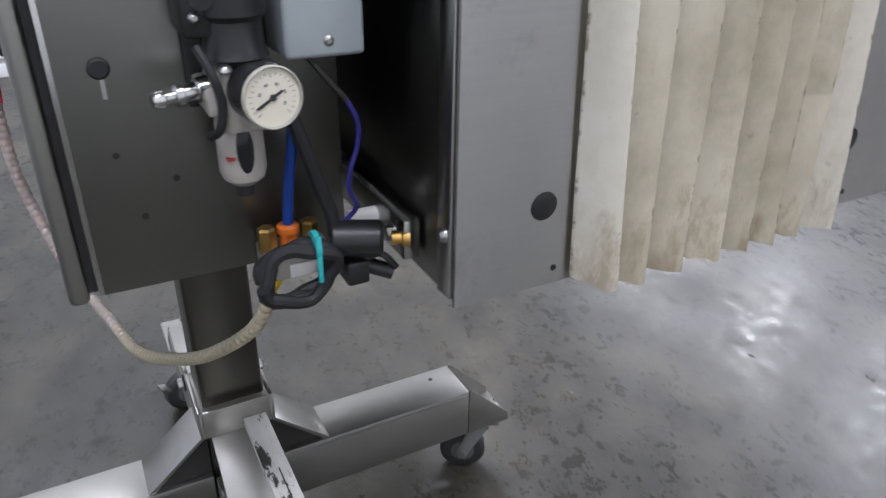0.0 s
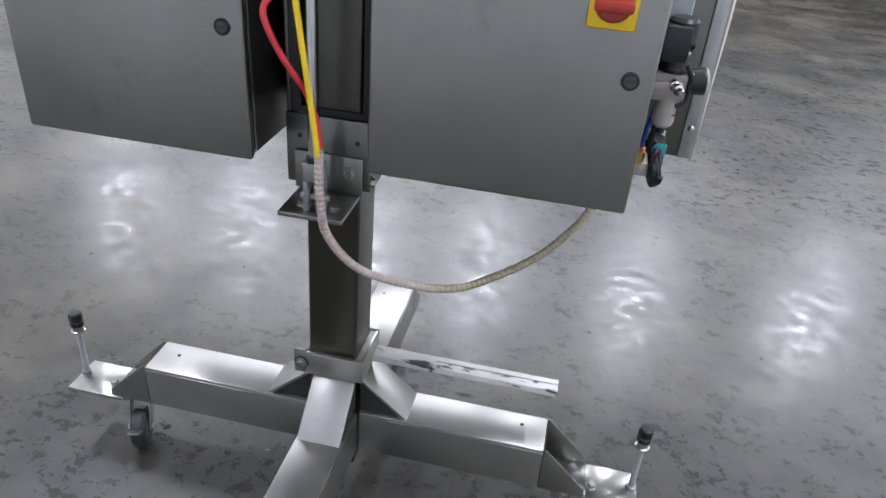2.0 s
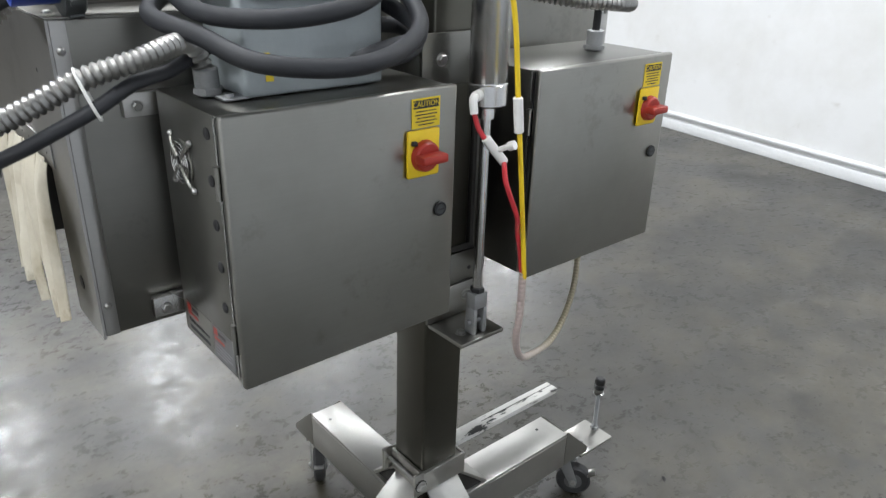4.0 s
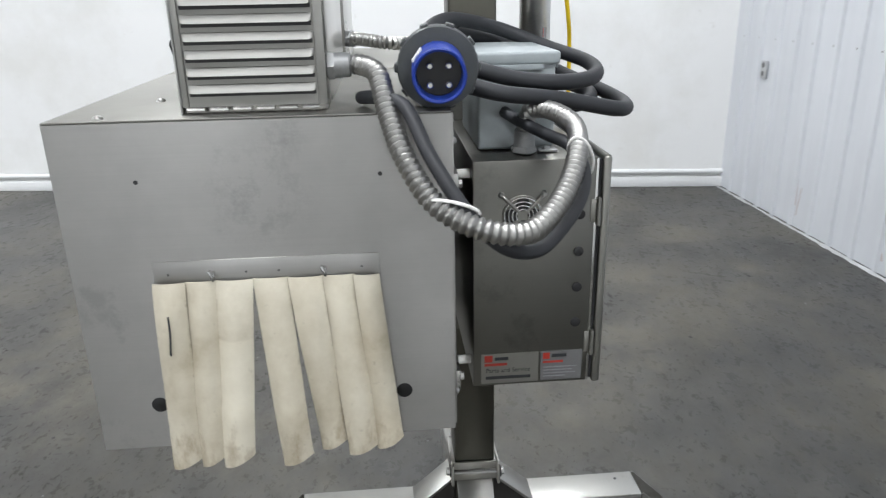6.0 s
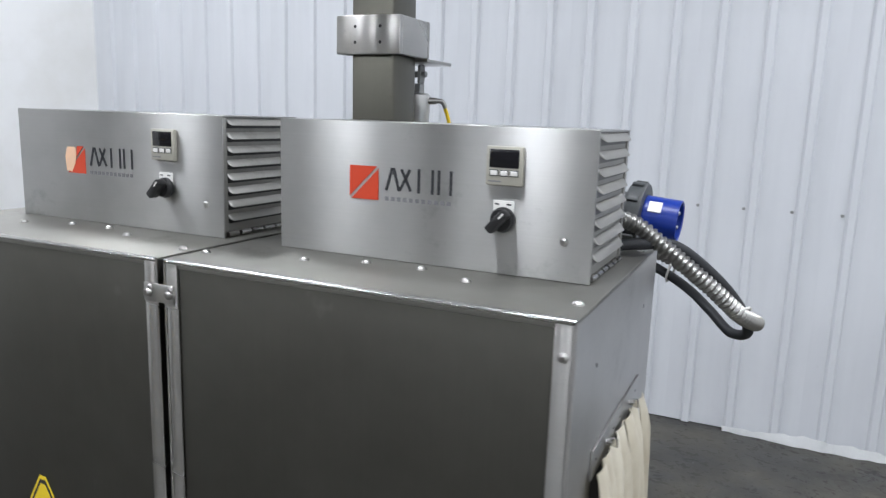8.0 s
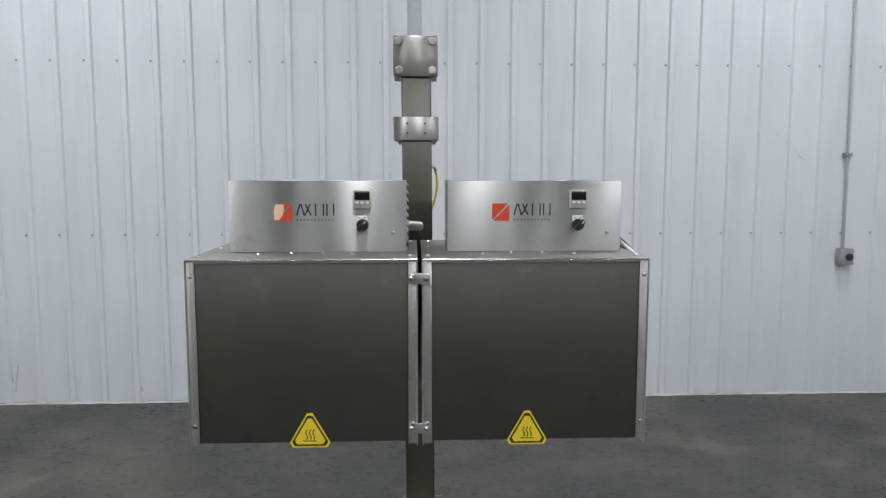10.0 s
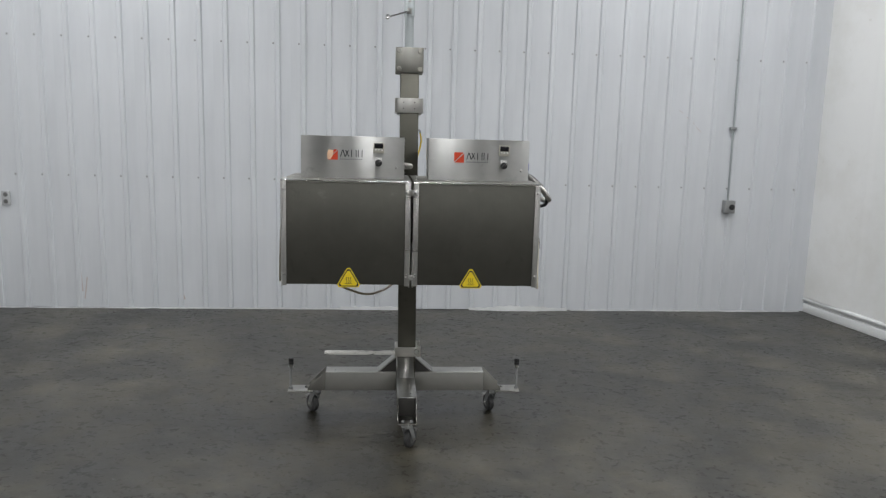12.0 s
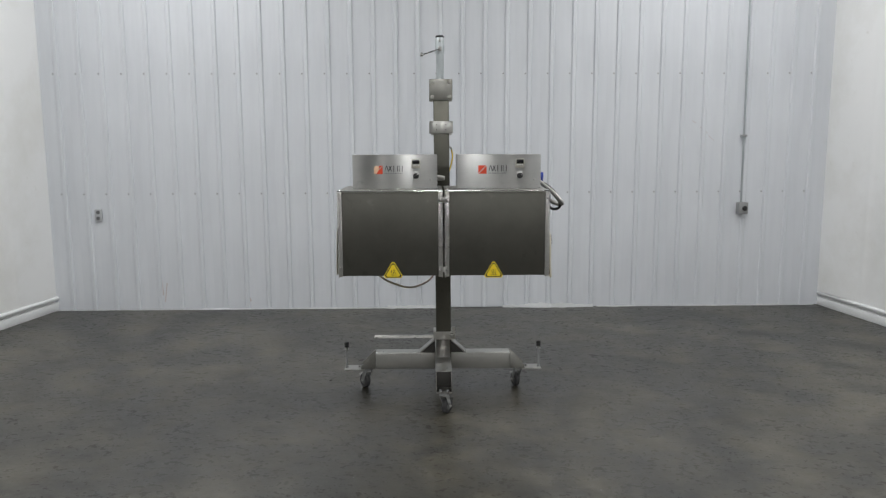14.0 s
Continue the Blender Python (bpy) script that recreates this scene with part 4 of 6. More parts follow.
sv = thing("hose_sleeve", (-0.034, 0.225, 0.95), "yellowed clear spiral sleeve drooping below the cabinet", "hose sleeve")
part("sleeve", sweep([(-0.036, 0.221, 0.945), (-0.037, 0.220, 0.857), (-0.045, 0.208, 0.789), (-0.091, 0.184, 0.722), (-0.175, 0.150, 0.685), (-0.245, 0.131, 0.681), (-0.311, 0.107, 0.704), (-0.383, 0.070, 0.742), (-0.440, 0.029, 0.796), (-0.462, 0.013, 0.840)], 0.0069, 14, 14, 0.0006, 0.009), "sleeve", sv)
part("tube_end", sweep([(-0.459, 0.0175, 0.834), (-0.474, 0.010, 0.858), (-0.490, 0.002, 0.885)], 0.0040, 8, 6), "yellow", sv)
part("tube_end", sweep([(-0.463, 0.010, 0.832), (-0.484, -0.002, 0.846), (-0.506, -0.010, 0.868)], 0.0036, 8, 6), "redtube", sv)

# ---- tunnels ----
ZB, ZT = 0.892, 1.396
YF, YB = -0.645, -0.100


def strip(parent, x, s, y0t, y1t, y0b, y1b, zb, seed, zt=1.164, bow=0.030, shingle=0.0, material="cloth", crimp=0.0):
    """One hanging heat-curtain strip: a thin curved band, bowed outwards, with a ragged foot."""
    rnd = random.Random(seed)
    rows, cols, th = 22, 6, 0.0016
    a, b = rnd.uniform(0, 6), rnd.uniform(0.92, 1.08)
    bm = bmesh.new()
    front, back = [], []
    for i in range(rows + 1):
        t = i / rows
        fr, bk = [], []
        for j in range(cols + 1):
            u = j / cols
            y = (y0t + (y1t - y0t) * u) * (1 - t) + (y0b + (y1b - y0b) * u) * t
            z = zt + (zb - zt) * t + ((0.011 if shingle else 0.020) * (u - 0.5) if i == rows else 0) + (rnd.uniform(-0.002, 0.002) if i == rows and shingle else 0)
            arch = (0.006 if shingle else 0.012) * (1 - (2 * u - 1) ** 2) * min(1, t * 4 + 0.3)
            crease = 0.0035 * crimp * max(0.0, min(1.0, (t - 0.64) * 16))
            out = (0.0012 if shingle else 0.004) + crease + shingle * (1 - u) + bow * b * t ** 0.7 * (1 - 0.45 * t) + arch + (0.0008 if shingle else 0.003) * (1 + math.sin(5 * t + a))
            fr.append(bm.verts.new((x + s * (out + th), y, z)))
            bk.append(bm.verts.new((x + s * out, y, z)))
        front.append(fr)
        back.append(bk)
    for g, flip in ((front, False), (back, True)):
        for i in range(rows):
            for j in range(cols):
                q = (g[i][j], g[i][j + 1], g[i + 1][j + 1], g[i + 1][j])
                bm.faces.new(q[::-1] if flip else q)
    for i in range(rows):
        for j in (0, cols):
            bm.faces.new((front[i][j], front[i + 1][j], back[i + 1][j], back[i][j]))
    for j in range(cols):
        for i in (0, rows):
            bm.faces.new((front[i][j], front[i][j + 1], back[i][j + 1], back[i][j]))
    bmesh.ops.recalc_face_normals(bm, faces=bm.faces[:])
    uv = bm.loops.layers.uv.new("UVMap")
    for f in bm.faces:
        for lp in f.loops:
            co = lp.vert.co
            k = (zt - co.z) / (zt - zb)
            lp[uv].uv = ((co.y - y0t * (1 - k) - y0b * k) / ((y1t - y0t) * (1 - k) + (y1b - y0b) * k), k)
    return part("strip", bm, material, parent)


def notched(x0, x1):
    """An end sheet with the opening cut out of its lower edge."""
    ys, zs = (YF - 0.003, -0.527, -0.236, YB), (ZB - 0.006, 1.162, ZT - 0.0035)
    bm = bmesh.new()
    grid = [[[bm.verts.new((x, y, z)) for z in zs] for y in ys] for x in (x0, x1)]
    cells = [(i, j) for i in range(3) for j in range(2) if (i, j) != (1, 0)]
    for g in grid:
        for i, j in cells:
            bm.faces.new((g[i][j], g[i + 1][j], g[i + 1][j + 1], g[i][j + 1]))
    loop = [(0, 0), (1, 0), (1, 1), (2, 1), (2, 0), (3, 0), (3, 1), (3, 2), (2, 2), (1, 2), (0, 2), (0, 1)]
    for (i, j), (k, l) in zip(loop, loop[1:] + loop[:1]):
        bm.faces.new((grid[0][i][j], grid[0][k][l], grid[1][k][l], grid[1][i][j]))
    bmesh.ops.recalc_face_normals(bm, faces=bm.faces[:])
    return bm


def tunnel(dx, outer, label):
    """A heat hood, open below, with its outer end notched for the goods. dx: shift from the one beside +x."""
    t = thing("shrink_tunnel", (0.311 + dx, -0.37, ZB), label, "shrink tunnel", "shrink tunnels")
    xa, xb = 0.006 + dx, 0.616 + dx
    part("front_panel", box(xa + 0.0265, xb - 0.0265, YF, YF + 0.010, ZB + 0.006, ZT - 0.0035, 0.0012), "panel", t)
    # fold in brighter chrome than the sheet, to bring out its highlight
    part("front_fold", rod((xa + 0.003, YF - 0.0005, ZT - 0.0035), (xb - 0.003, YF - 0.0005, ZT - 0.0035), 0.0038, 14), "chrome", t)
    part("top_panel", join(box(xa, xb, YF - 0.003, YB, ZT - 0.003, ZT, 0.0012), box(xa + 0.027, xb - 0.027, YF - 0.003, YF - 0.0005, ZT - 0.012, ZT - 0.002, 0.0008)), "top", t)
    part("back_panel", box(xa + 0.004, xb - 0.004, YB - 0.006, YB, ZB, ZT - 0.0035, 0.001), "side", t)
    for x0, x1, sgn in ((xa, xa + 0.004, -1), (xb - 0.004, xb, 1)):
        notch = notched(x0, x1)
        e = part("end_panel", join(notch, box(*((x0 + 0.0045, x0 + 0.026) if sgn < 0 else (x1 - 0.026, x1 - 0.0045)), YF - 0.003, YF + 0.001, ZB, ZT - 0.0035, 0.001), box(*((x0 + 0.0045, x0 + 0.026) if sgn < 0 else (x1 - 0.026, x1 - 0.0045)), YB, YB + 0.003, ZB, ZT - 0.0035, 0.001)), "endsteel" if sgn == outer else "steel", t)
        fx = x0 + 0.014 if sgn < 0 else x1 - 0.014
        for z in (0.947, 1.351):
            part("screw", screw((fx, YF - 0.003, z), (0, -1, 0), 0.0065, 0.006), "bolt", e)
            part("screw", screw((fx, YB + 0.003, z), (0, 1, 0), 0.0065, 0.006), "bolt", e)
        if sgn == outer:
            X = x1 if sgn > 0 else x0
            for y in (-0.555, -0.180):
                part("hole", lathe((X, y, 0.961), (X + sgn, y, 0.961), [(-0.001, 0.0125), (0.0005, 0.0125), (0.0008, 0.0118)], 24), "black", e)
                if sgn < 0:
                    part("hole", lathe((X, y - 0.015, ZB + 0.009), (X + sgn, y - 0.015, ZB + 0.009), [(-0.001, 0.0030), (0.0005, 0.0030)], 12), "black", e)
            parts("hole", [lathe((X, y, 1.311), (X + sgn, y, 1.311), [(-0.001, 0.0032), (0.0005, 0.0032)], 12) for y in (-0.537, -0.202)], "black", e)
    # dark inner boxes paint the unlit inside of the hood
    part("lining", join(box(xa + 0.006, xb - 0.006, YF + 0.013, YF + 0.030, ZB + 0.004, ZT - 0.006), box(xa + 0.006, xb - 0.006, YB - 0.026, YB - 0.009, ZB + 0.004, ZT - 0.006), box(xa + 0.006, xb - 0.006, YF + 0.031, YB - 0.027, ZT - 0.030, ZT - 0.006)), "dark", t, "inner lining, dark to paint the shade inside the hood")
    for x, y in ((0.177, -0.542), (0.262, -0.508), (0.351, -0.504), (0.435, -0.540), (0.598, -0.579), (0.022, -0.579), (0.030, -0.370), (0.030, -0.16), (0.598, -0.16)):
        part("screw", screw((x + dx, y, ZT), (0, 0, 1), 0.0075, 0.006), "bolt", t)
    # warning triangle
    cx, cz, y = (0.291 if outer > 0 else 0.325) + dx, 0.932, YF

    def tri(r, y0, y1):
        return prism([(cx + r * math.sin(q), cz - 0.012 + r * math.cos(q)) for q in [math.radians(d) + e for d in (0, 120, 240) for e in (-0.13, 0.13)]], "y", y0, y1)
    w = part("warning_label", tri(0.059, y - 0.0006, y), "label_yellow", t, "yellow hot-surface triangle label")
    part("border", tri(0.0525, y - 0.0009, y - 0.0006), "ink", w)
    part("field", tri(0.0445, y - 0.0012, y - 0.0009), "label_yellow", w)
    for k in (-1, 0, 1):
        part("heat_wave", turned(sweep([(cx + k * 0.0095, 0, cz - 0.026), (cx + k * 0.0095 + 0.003, 0, cz - 0.018), (cx + k * 0.0095 - 0.002, 0, cz - 0.008), (cx + k * 0.0095 + 0.002, 0, cz + 0.002)], 0.0016, 6, 5), Matrix.Translation((0, y - 0.0012, 0)) @ Matrix.Diagonal((1, 0.2, 1, 1))), "ink", w)
    part("base_bar", box(cx - 0.018, cx + 0.018, y - 0.0015, y - 0.0012, cz - 0.031, cz - 0.0285), "ink", w)
    return t


hood_r = tunnel(0.0, 1, "brushed stainless heat tunnel hood with curtained open end")
hood_l = tunnel(-0.622, -1, "brushed stainless heat tunnel hood on the stand, beside the other hood")

for z in (1.344, 0.934):
    lk = thing("joining_link", (-0.003, YF - 0.005, z), "small steel link plate joining the two hoods", "link plate", "link plates")
    part("plate", box(-0.032, 0.026, YF - 0.0055, YF - 0.0032, z - 0.014, z + 0.014, 0.001), "steel", lk)
    for x in (-0.023, 0.017):
        part("bolt", screw((x, YF - 0.0055, z), (0, -1, 0), 0.0075, 0.007), "bolt", lk)


def curtain(X, s, spans, pale, label):
    c = thing("strip_curtain", (X, -0.37, 1.16), label, "strip curtain", "strip curtains")
    pl = part("holding_plate", box(*sorted((X, X + s * 0.003)), -0.533, -0.209, 1.152, 1.194, 0.0008), "endsteel", c)
    for y in (-0.449, -0.290):
        part("thumb_screw", join(rod((X + s * 0.002, y, 1.174), (X + s * 0.012, y, 1.174), 0.0040, 12), turned(box(-0.005, 0.005, -0.0018, 0.0018, -0.0085, 0.0085, 0.0014), Matrix.Translation((X + s * 0.014, y, 1.174)) @ Matrix.Rotation(0.35, 4, "X"))), "chrome", pl)
    for y in (-0.512, -0.402, -0.355, -0.235):
        part("rivet", screw((X + s * 0.003, y, 1.174), (s, 0, 0), 0.0019, 0.0012), "black", pl)
    for i, (a, b, p, q, zb, bow) in enumerate(spans):
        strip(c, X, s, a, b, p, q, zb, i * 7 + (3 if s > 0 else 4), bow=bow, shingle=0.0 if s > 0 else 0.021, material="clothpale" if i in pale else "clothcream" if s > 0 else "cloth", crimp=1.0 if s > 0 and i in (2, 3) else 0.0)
    return c


right_curtain = curtain(0.616, 1, [(-0.534, -0.488, -0.541, -0.493, 0.870, 0.030), (-0.489, -0.443, -0.497, -0.457, 0.872, 0.028), (-0.445, -0.392, -0.462, -0.415, 0.872, 0.030),
                   (-0.393, -0.342, -0.372, -0.325, 0.866, 0.028), (-0.343, -0.293, -0.312, -0.270, 0.885, 0.028), (-0.295, -0.246, -0.270, -0.222, 0.876, 0.030), (-0.248, -0.210, -0.226, -0.184, 0.886, 0.034)],
        (),
        "seven cream cloth heat curtain strips hanging over the opening")
curtain(-0.616, -1, [(-0.225, -0.199, -0.246, -0.210, 0.884, 0.004), (-0.267, -0.218, -0.275, -0.239, 0.882, 0.004), (-0.311, -0.259, -0.319, -0.268, 0.885, 0.004), (-0.352, -0.306, -0.365, -0.317, 0.885, 0.004), (-0.390, -0.345, -0.403, -0.358, 0.885, 0.004), (-0.424, -0.382, -0.439, -0.396, 0.885, 0.004), (-0.462, -0.416, -0.473, -0.431, 0.885, 0.004), (-0.496, -0.454, -0.524, -0.465, 0.884, 0.004)],
        (0, 7),
        "stained cream cloth heat curtain strips overlapping over the opening")


part("slit", turned(sweep([(0.646, -0.513, 1.120), (0.649, -0.5125, 1.100), (0.652, -0.5135, 1.080), (0.653, -0.515, 1.062)], 0.0014, 6, 4), Matrix.Identity(4)), "ink", right_curtain)


# ---- control boxes on the tunnels ----
def louvre(x, y0, y1, z):
    """A pressed louvre hood facing +x: a curved lip with rounded, closed ends."""
    prof = [(0.0, 0.0080), (0.0020, 0.0070), (0.0086, -0.0016), (0.0095, -0.0034), (0.0085, -0.0038), (0.0072, -0.0022), (0.0012, 0.0056), (0.0, 0.0060)]
    d = y1 - y0
    bm, rows = bmesh.new(), []
    for u, s in ((0.0, 0.10), (0.0008, 0.50), (0.0024, 0.80), (0.0048, 0.95), (0.0075, 1.0), (d / 2, 1.0), (d - 0.0075, 1.0), (d - 0.0048, 0.95), (d - 0.0024, 0.80), (d - 0.0008, 0.50), (d, 0.10)):
        rows.append([bm.verts.new((x + px * s, y0 + u, z + 0.0075 - (0.0075 - pz) * (0.35 + 0.65 * s))) for px, pz in prof])
    k = len(prof)
    for p, q in zip(rows, rows[1:]):
        for n in range(k):
            bm.faces.new((p[n], p[(n + 1) % k], q[(n + 1) % k], q[n]))
    bm.faces.new(rows[0][::-1])
    bm.faces.new(rows[-1])
    bmesh.ops.recalc_face_normals(bm, faces=bm.faces[:])
    return bm


def control_box(dx, peeled, label):
    t = thing("control_box", (0.333 + dx, -0.371, ZT), label, "control box", "control boxes")
    xa, xb, ya, yb, zt = 0.082 + dx, 0.584 + dx, -0.472, -0.270, 1.600
    part("body", box(xa, xb - 0.006, ya + 0.004, yb, ZT + 0.0005, zt - 0.003, 0.002), "steel", t)
    part("front_plate", join(box(xa - 0.001, xb + 0.001, ya, ya + 0.003, ZT + 0.0005, zt, 0.001), box(xa - 0.001, xb + 0.001, ya + 0.0025, yb, zt - 0.0025, zt, 0.001)), "face", t)
    lp = part("louvre_panel", join(box(xb - 0.005, xb, ya + 0.0035, ya + 0.012, ZT + 0.010, zt - 0.003, 0.0008), box(xb - 0.005, xb, yb - 0.012, yb, ZT + 0.010, zt - 0.003, 0.0008), box(xb - 0.005, xb - 0.0025, ya + 0.0125, yb - 0.0125, ZT + 0.010, zt - 0.003)), "louvre", t)
    part("hinge", join(*[rod((xb + 0.001, ya + 0.010 + k * 0.0315, ZT + 0.006), (xb + 0.001, ya + 0.034 + k * 0.0315, ZT + 0.006), 0.004, 10) for k in range(6)]), "steel", lp)
    for k in range(8):
        z = 1.588 - k * 0.0228
        lv = part("louvre", louvre(xb - 0.0026, ya + 0.0135, yb - 0.0135, z), "louvre", lp)
        # black strip paints the opening and the shadow band under the lip
        part("slot", box(xb - 0.0024, xb - 0.0016, ya + 0.015, yb - 0.015, z - 0.0084, z + 0.004), "black", lv)
    # temperature controller
    c = part("temperature_controller", box(0.433 + dx, 0.486 + dx, ya - 0.008, ya + 0.001, 1.521, 1.574, 0.002), "ivory", t, "ivory temperature controller with a dark display")
    part("display", box(0.438 + dx, 0.481 + dx, ya - 0.0086, ya - 0.0075, 1.545, 1.570, 0.0004), "screen", c)
    for k in range(3):
        ky = part("key", box(0.4390 + dx + k * 0.0145, 0.4515 + dx + k * 0.0145, ya - 0.0092, ya - 0.0078, 1.5335, 1.5425, 0.0005), "plug", c)
        part("key_top", box(0.4402 + dx + k * 0.0145, 0.4503 + dx + k * 0.0145, ya - 0.0095, ya - 0.0091, 1.5347, 1.5413, 0.0002), "white", ky)
    part("lettering_bar", box(0.437 + dx, 0.456 + dx, ya - 0.0083, ya - 0.0078, 1.5255, 1.5275), "greyink", c)
    # selector
    s = part("selector_switch", box(0.444 + dx, 0.474 + dx, ya - 0.0025, ya + 0.001, 1.470, 1.500, 0.001), "white", t, "black selector knob on a white legend plate")
    parts("legend_bar", (box(0.447 + dx, 0.453 + dx, ya - 0.003, ya - 0.0024, 1.494, 1.496), box(0.464 + dx, 0.471 + dx, ya - 0.003, ya - 0.0024, 1.494, 1.496)), "ink", s)
    k = part("knob", lathe((0.460 + dx, ya - 0.002, 1.474), (0.460 + dx, ya - 1, 1.474), [(0, 0.0175), (0.006, 0.0175), (0.009, 0.0155), (0.013, 0.015)], 28), "black", s)
    grip = turned(box(-0.0065, 0.0065, -0.034, -0.014, -0.0185, 0.0175, 0.003), Matrix.Translation((0.460 + dx, ya, 1.474)) @ Matrix.Rotation(radians(42), 4, "Y"))
    part("grip", grip, "black", k)
    part("pointer", turned(box(-0.001, 0.001, -0.0346, -0.0338, 0.006, 0.016), Matrix.Translation((0.460 + dx, ya, 1.474)) @ Matrix.Rotation(radians(42), 4, "Y")), "white", k)
    part("screw", screw((0.547 + dx, ya, 1.451), (0, -1, 0), 0.0062, 0.005), "bolt", t)
    # maker's mark as plain shapes
    x0, x1, z0, z1, y0, y1 = 0.210 + dx, 0.260 + dx, 1.485, 1.535, ya - 0.0007, ya + 0.0002
    lg = part("maker_mark", prism([(x0 + 0.003, z0), (x1, z0), (x1, z1 - 0.003)], "y", y0, y1), "orange", t, "orange square mark with a slanting line" if not peeled else "half-peeled orange square mark")
    part("mark_half", prism([(x0, z0 + 0.003), (x1 - 0.003, z1), (x0, z1)] if not peeled else [(x0 + 0.026, z0 + 0.029), (x1 - 0.003, z1), (x0 + 0.030, z1)], "y", y0, y1), "orange", lg)
    if peeled:
        part("peeled_half", prism([(x0, z0 + 0.004), (x0 + 0.014, z0 + 0.002), (x0 + 0.024, z0 + 0.018), (x0 + 0.028, z0 + 0.036), (x0 + 0.026, z1 - 0.002), (x0 + 0.004, z1 - 0.002), (x0 - 0.002, z1 - 0.020)], "y", y0 - 0.0004, y0 - 0.0001), "peach", lg)
    for bx, tilt in ((0.278, 16), (0.290, -16), (0.304, 27), (0.306, -27), (0.327, 0), (0.349, 0), (0.359, 0), (0.378, 0)):
        part("mark_bar", turned(box(-0.0021, 0.0021, y0, y1, -0.0175, 0.0175), Matrix.Translation((bx + dx, 0, 1.5175)) @ Matrix.Rotation(radians(tilt), 4, "Y")), "ink", lg)
    for k in range(11):
        part("mark_dash", box(0.2715 + dx + k * 0.0101, 0.2775 + dx + k * 0.0101, y0, y1, 1.4855, 1.4915), "greyink", lg)
    return t


control_box(0.0, False, "brushed stainless control box with louvred side on the hood")
control_box(-0.622, True, "brushed stainless control box with peeling orange mark on the hood")


# ---- electrical cabinets ----
def cabinet(dx, z0, z1, label):
    t = thing("electrical_cabinet", (0.297 + dx, 0.05, z0), label, "cabinet", "electrical cabinets")
    xa, xb = 0.100 + dx, 0.494 + dx
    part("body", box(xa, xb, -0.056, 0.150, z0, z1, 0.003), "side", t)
    part("gasket", box(xa + 0.004, xb - 0.004, 0.1495, 0.1572, z0 + 0.004, z1 - 0.004), "rubber", t)
    for x in (xa, xb):
        part("lip", box(x - 0.0012, x + 0.0012, 0.1462, 0.1504, z0 + 0.002, z1 - 0.002, 0.0004), "chrome", t, "bright folded lip of the cabinet body")
    d = part("door", box(xa - 0.003, xb + 0.003, 0.157, 0.172, z0 - 0.003, z1 + 0.003, 0.005, 3), "cabinet", t)
    for z in (0.965, 1.205):
        part("hinge", join(rod((xb + 0.004, 0.153, z - 0.024), (xb + 0.004, 0.153, z + 0.024), 0.0040, 12), box(xb - 0.001, xb + 0.002, 0.140, 0.153, z - 0.02, z + 0.02, 0.0008)), "cabinet", d)
    lk = part("lock", lathe((0.129 + dx, 0.171, 1.094), (0.129 + dx, 1, 1.094), [(0, 0.0125), (0.004, 0.0125), (0.005, 0.0105), (0.0045, 0.009)], 24), "rubber", d, "black quarter-turn lock")
    part("insert", join(lathe((0.129 + dx, 0.1745, 1.094), (0.129 + dx, 1, 1.094), [(0, 0.0085), (0.0016, 0.0085)], 20)), "plug", lk)
    part("slot", box(0.122 + dx, 0.136 + dx, 0.1757, 0.1765, 1.0928, 1.0952), "black", lk)
    sw = part("main_switch", box(0.137 + dx, 0.201 + dx, 0.1725, 0.1785, 1.159, 1.236, 0.004), "yellow", d, "red rotary isolator on a yellow plate")
    hd = part("handle", join(lathe((0.169 + dx, 0.178, 1.194), (0.169 + dx, 1, 1.194), [(0, 0.026), (0.010, 0.024), (0.013, 0.021)], 28), turned(box(-0.0075, 0.0075, 0.185, 0.211, -0.025, 0.025, 0.004), Matrix.Translation((0.169 + dx, 0, 1.194)) @ Matrix.Rotation(radians(90), 4, "Y"))), "red", sw)
    part("lock_tab", box(0.187 + dx, 0.196 + dx, 0.1784, 0.186, 1.213, 1.221, 0.002), "black", sw)
    cl = part("caution_label", box(0.134 + dx, 0.190 + dx, 0.1722, 0.1730, 1.2375, 1.284), "label_yellow", d, "yellow caution sticker")
    part("header", box(0.137 + dx, 0.187 + dx, 0.1729, 0.1734, 1.268, 1.281), "ink", cl)
    letters("CAUTION", 0.0118, (0.162 + dx, 0.1736, 1.2745), "label_yellow", cl, "word", (-1, 0, 0))
    for k, w in enumerate((0.040, 0.044, 0.036, 0.042, 0.030)):
        part("text_bar", box(0.162 + dx - w / 2, 0.162 + dx + w / 2, 0.1729, 0.1733, 1.2625 - k * 0.0052, 1.2643 - k * 0.0052), "ink", cl)
    return t, d


cab_r, door_r = cabinet(0.0, 0.887, 1.295, "square stainless electrical cabinet with red and yellow isolator")
cab_l, door_l = cabinet(-0.593, 0.897, 1.297, "square stainless electrical cabinet carrying air fittings on its side")

# fan guard, plugs and stickers on the +x side of one cabinet
FX, FY, FZ = 0.494, 0.026, 1.203


def ring_x(x, y, z, R, r, n=36):
    return sweep([(x, y + R * math.cos(q), z + R * math.sin(q)) for q in [2 * math.pi * k / n for k in range(n + 1)]], r, 6, 1)


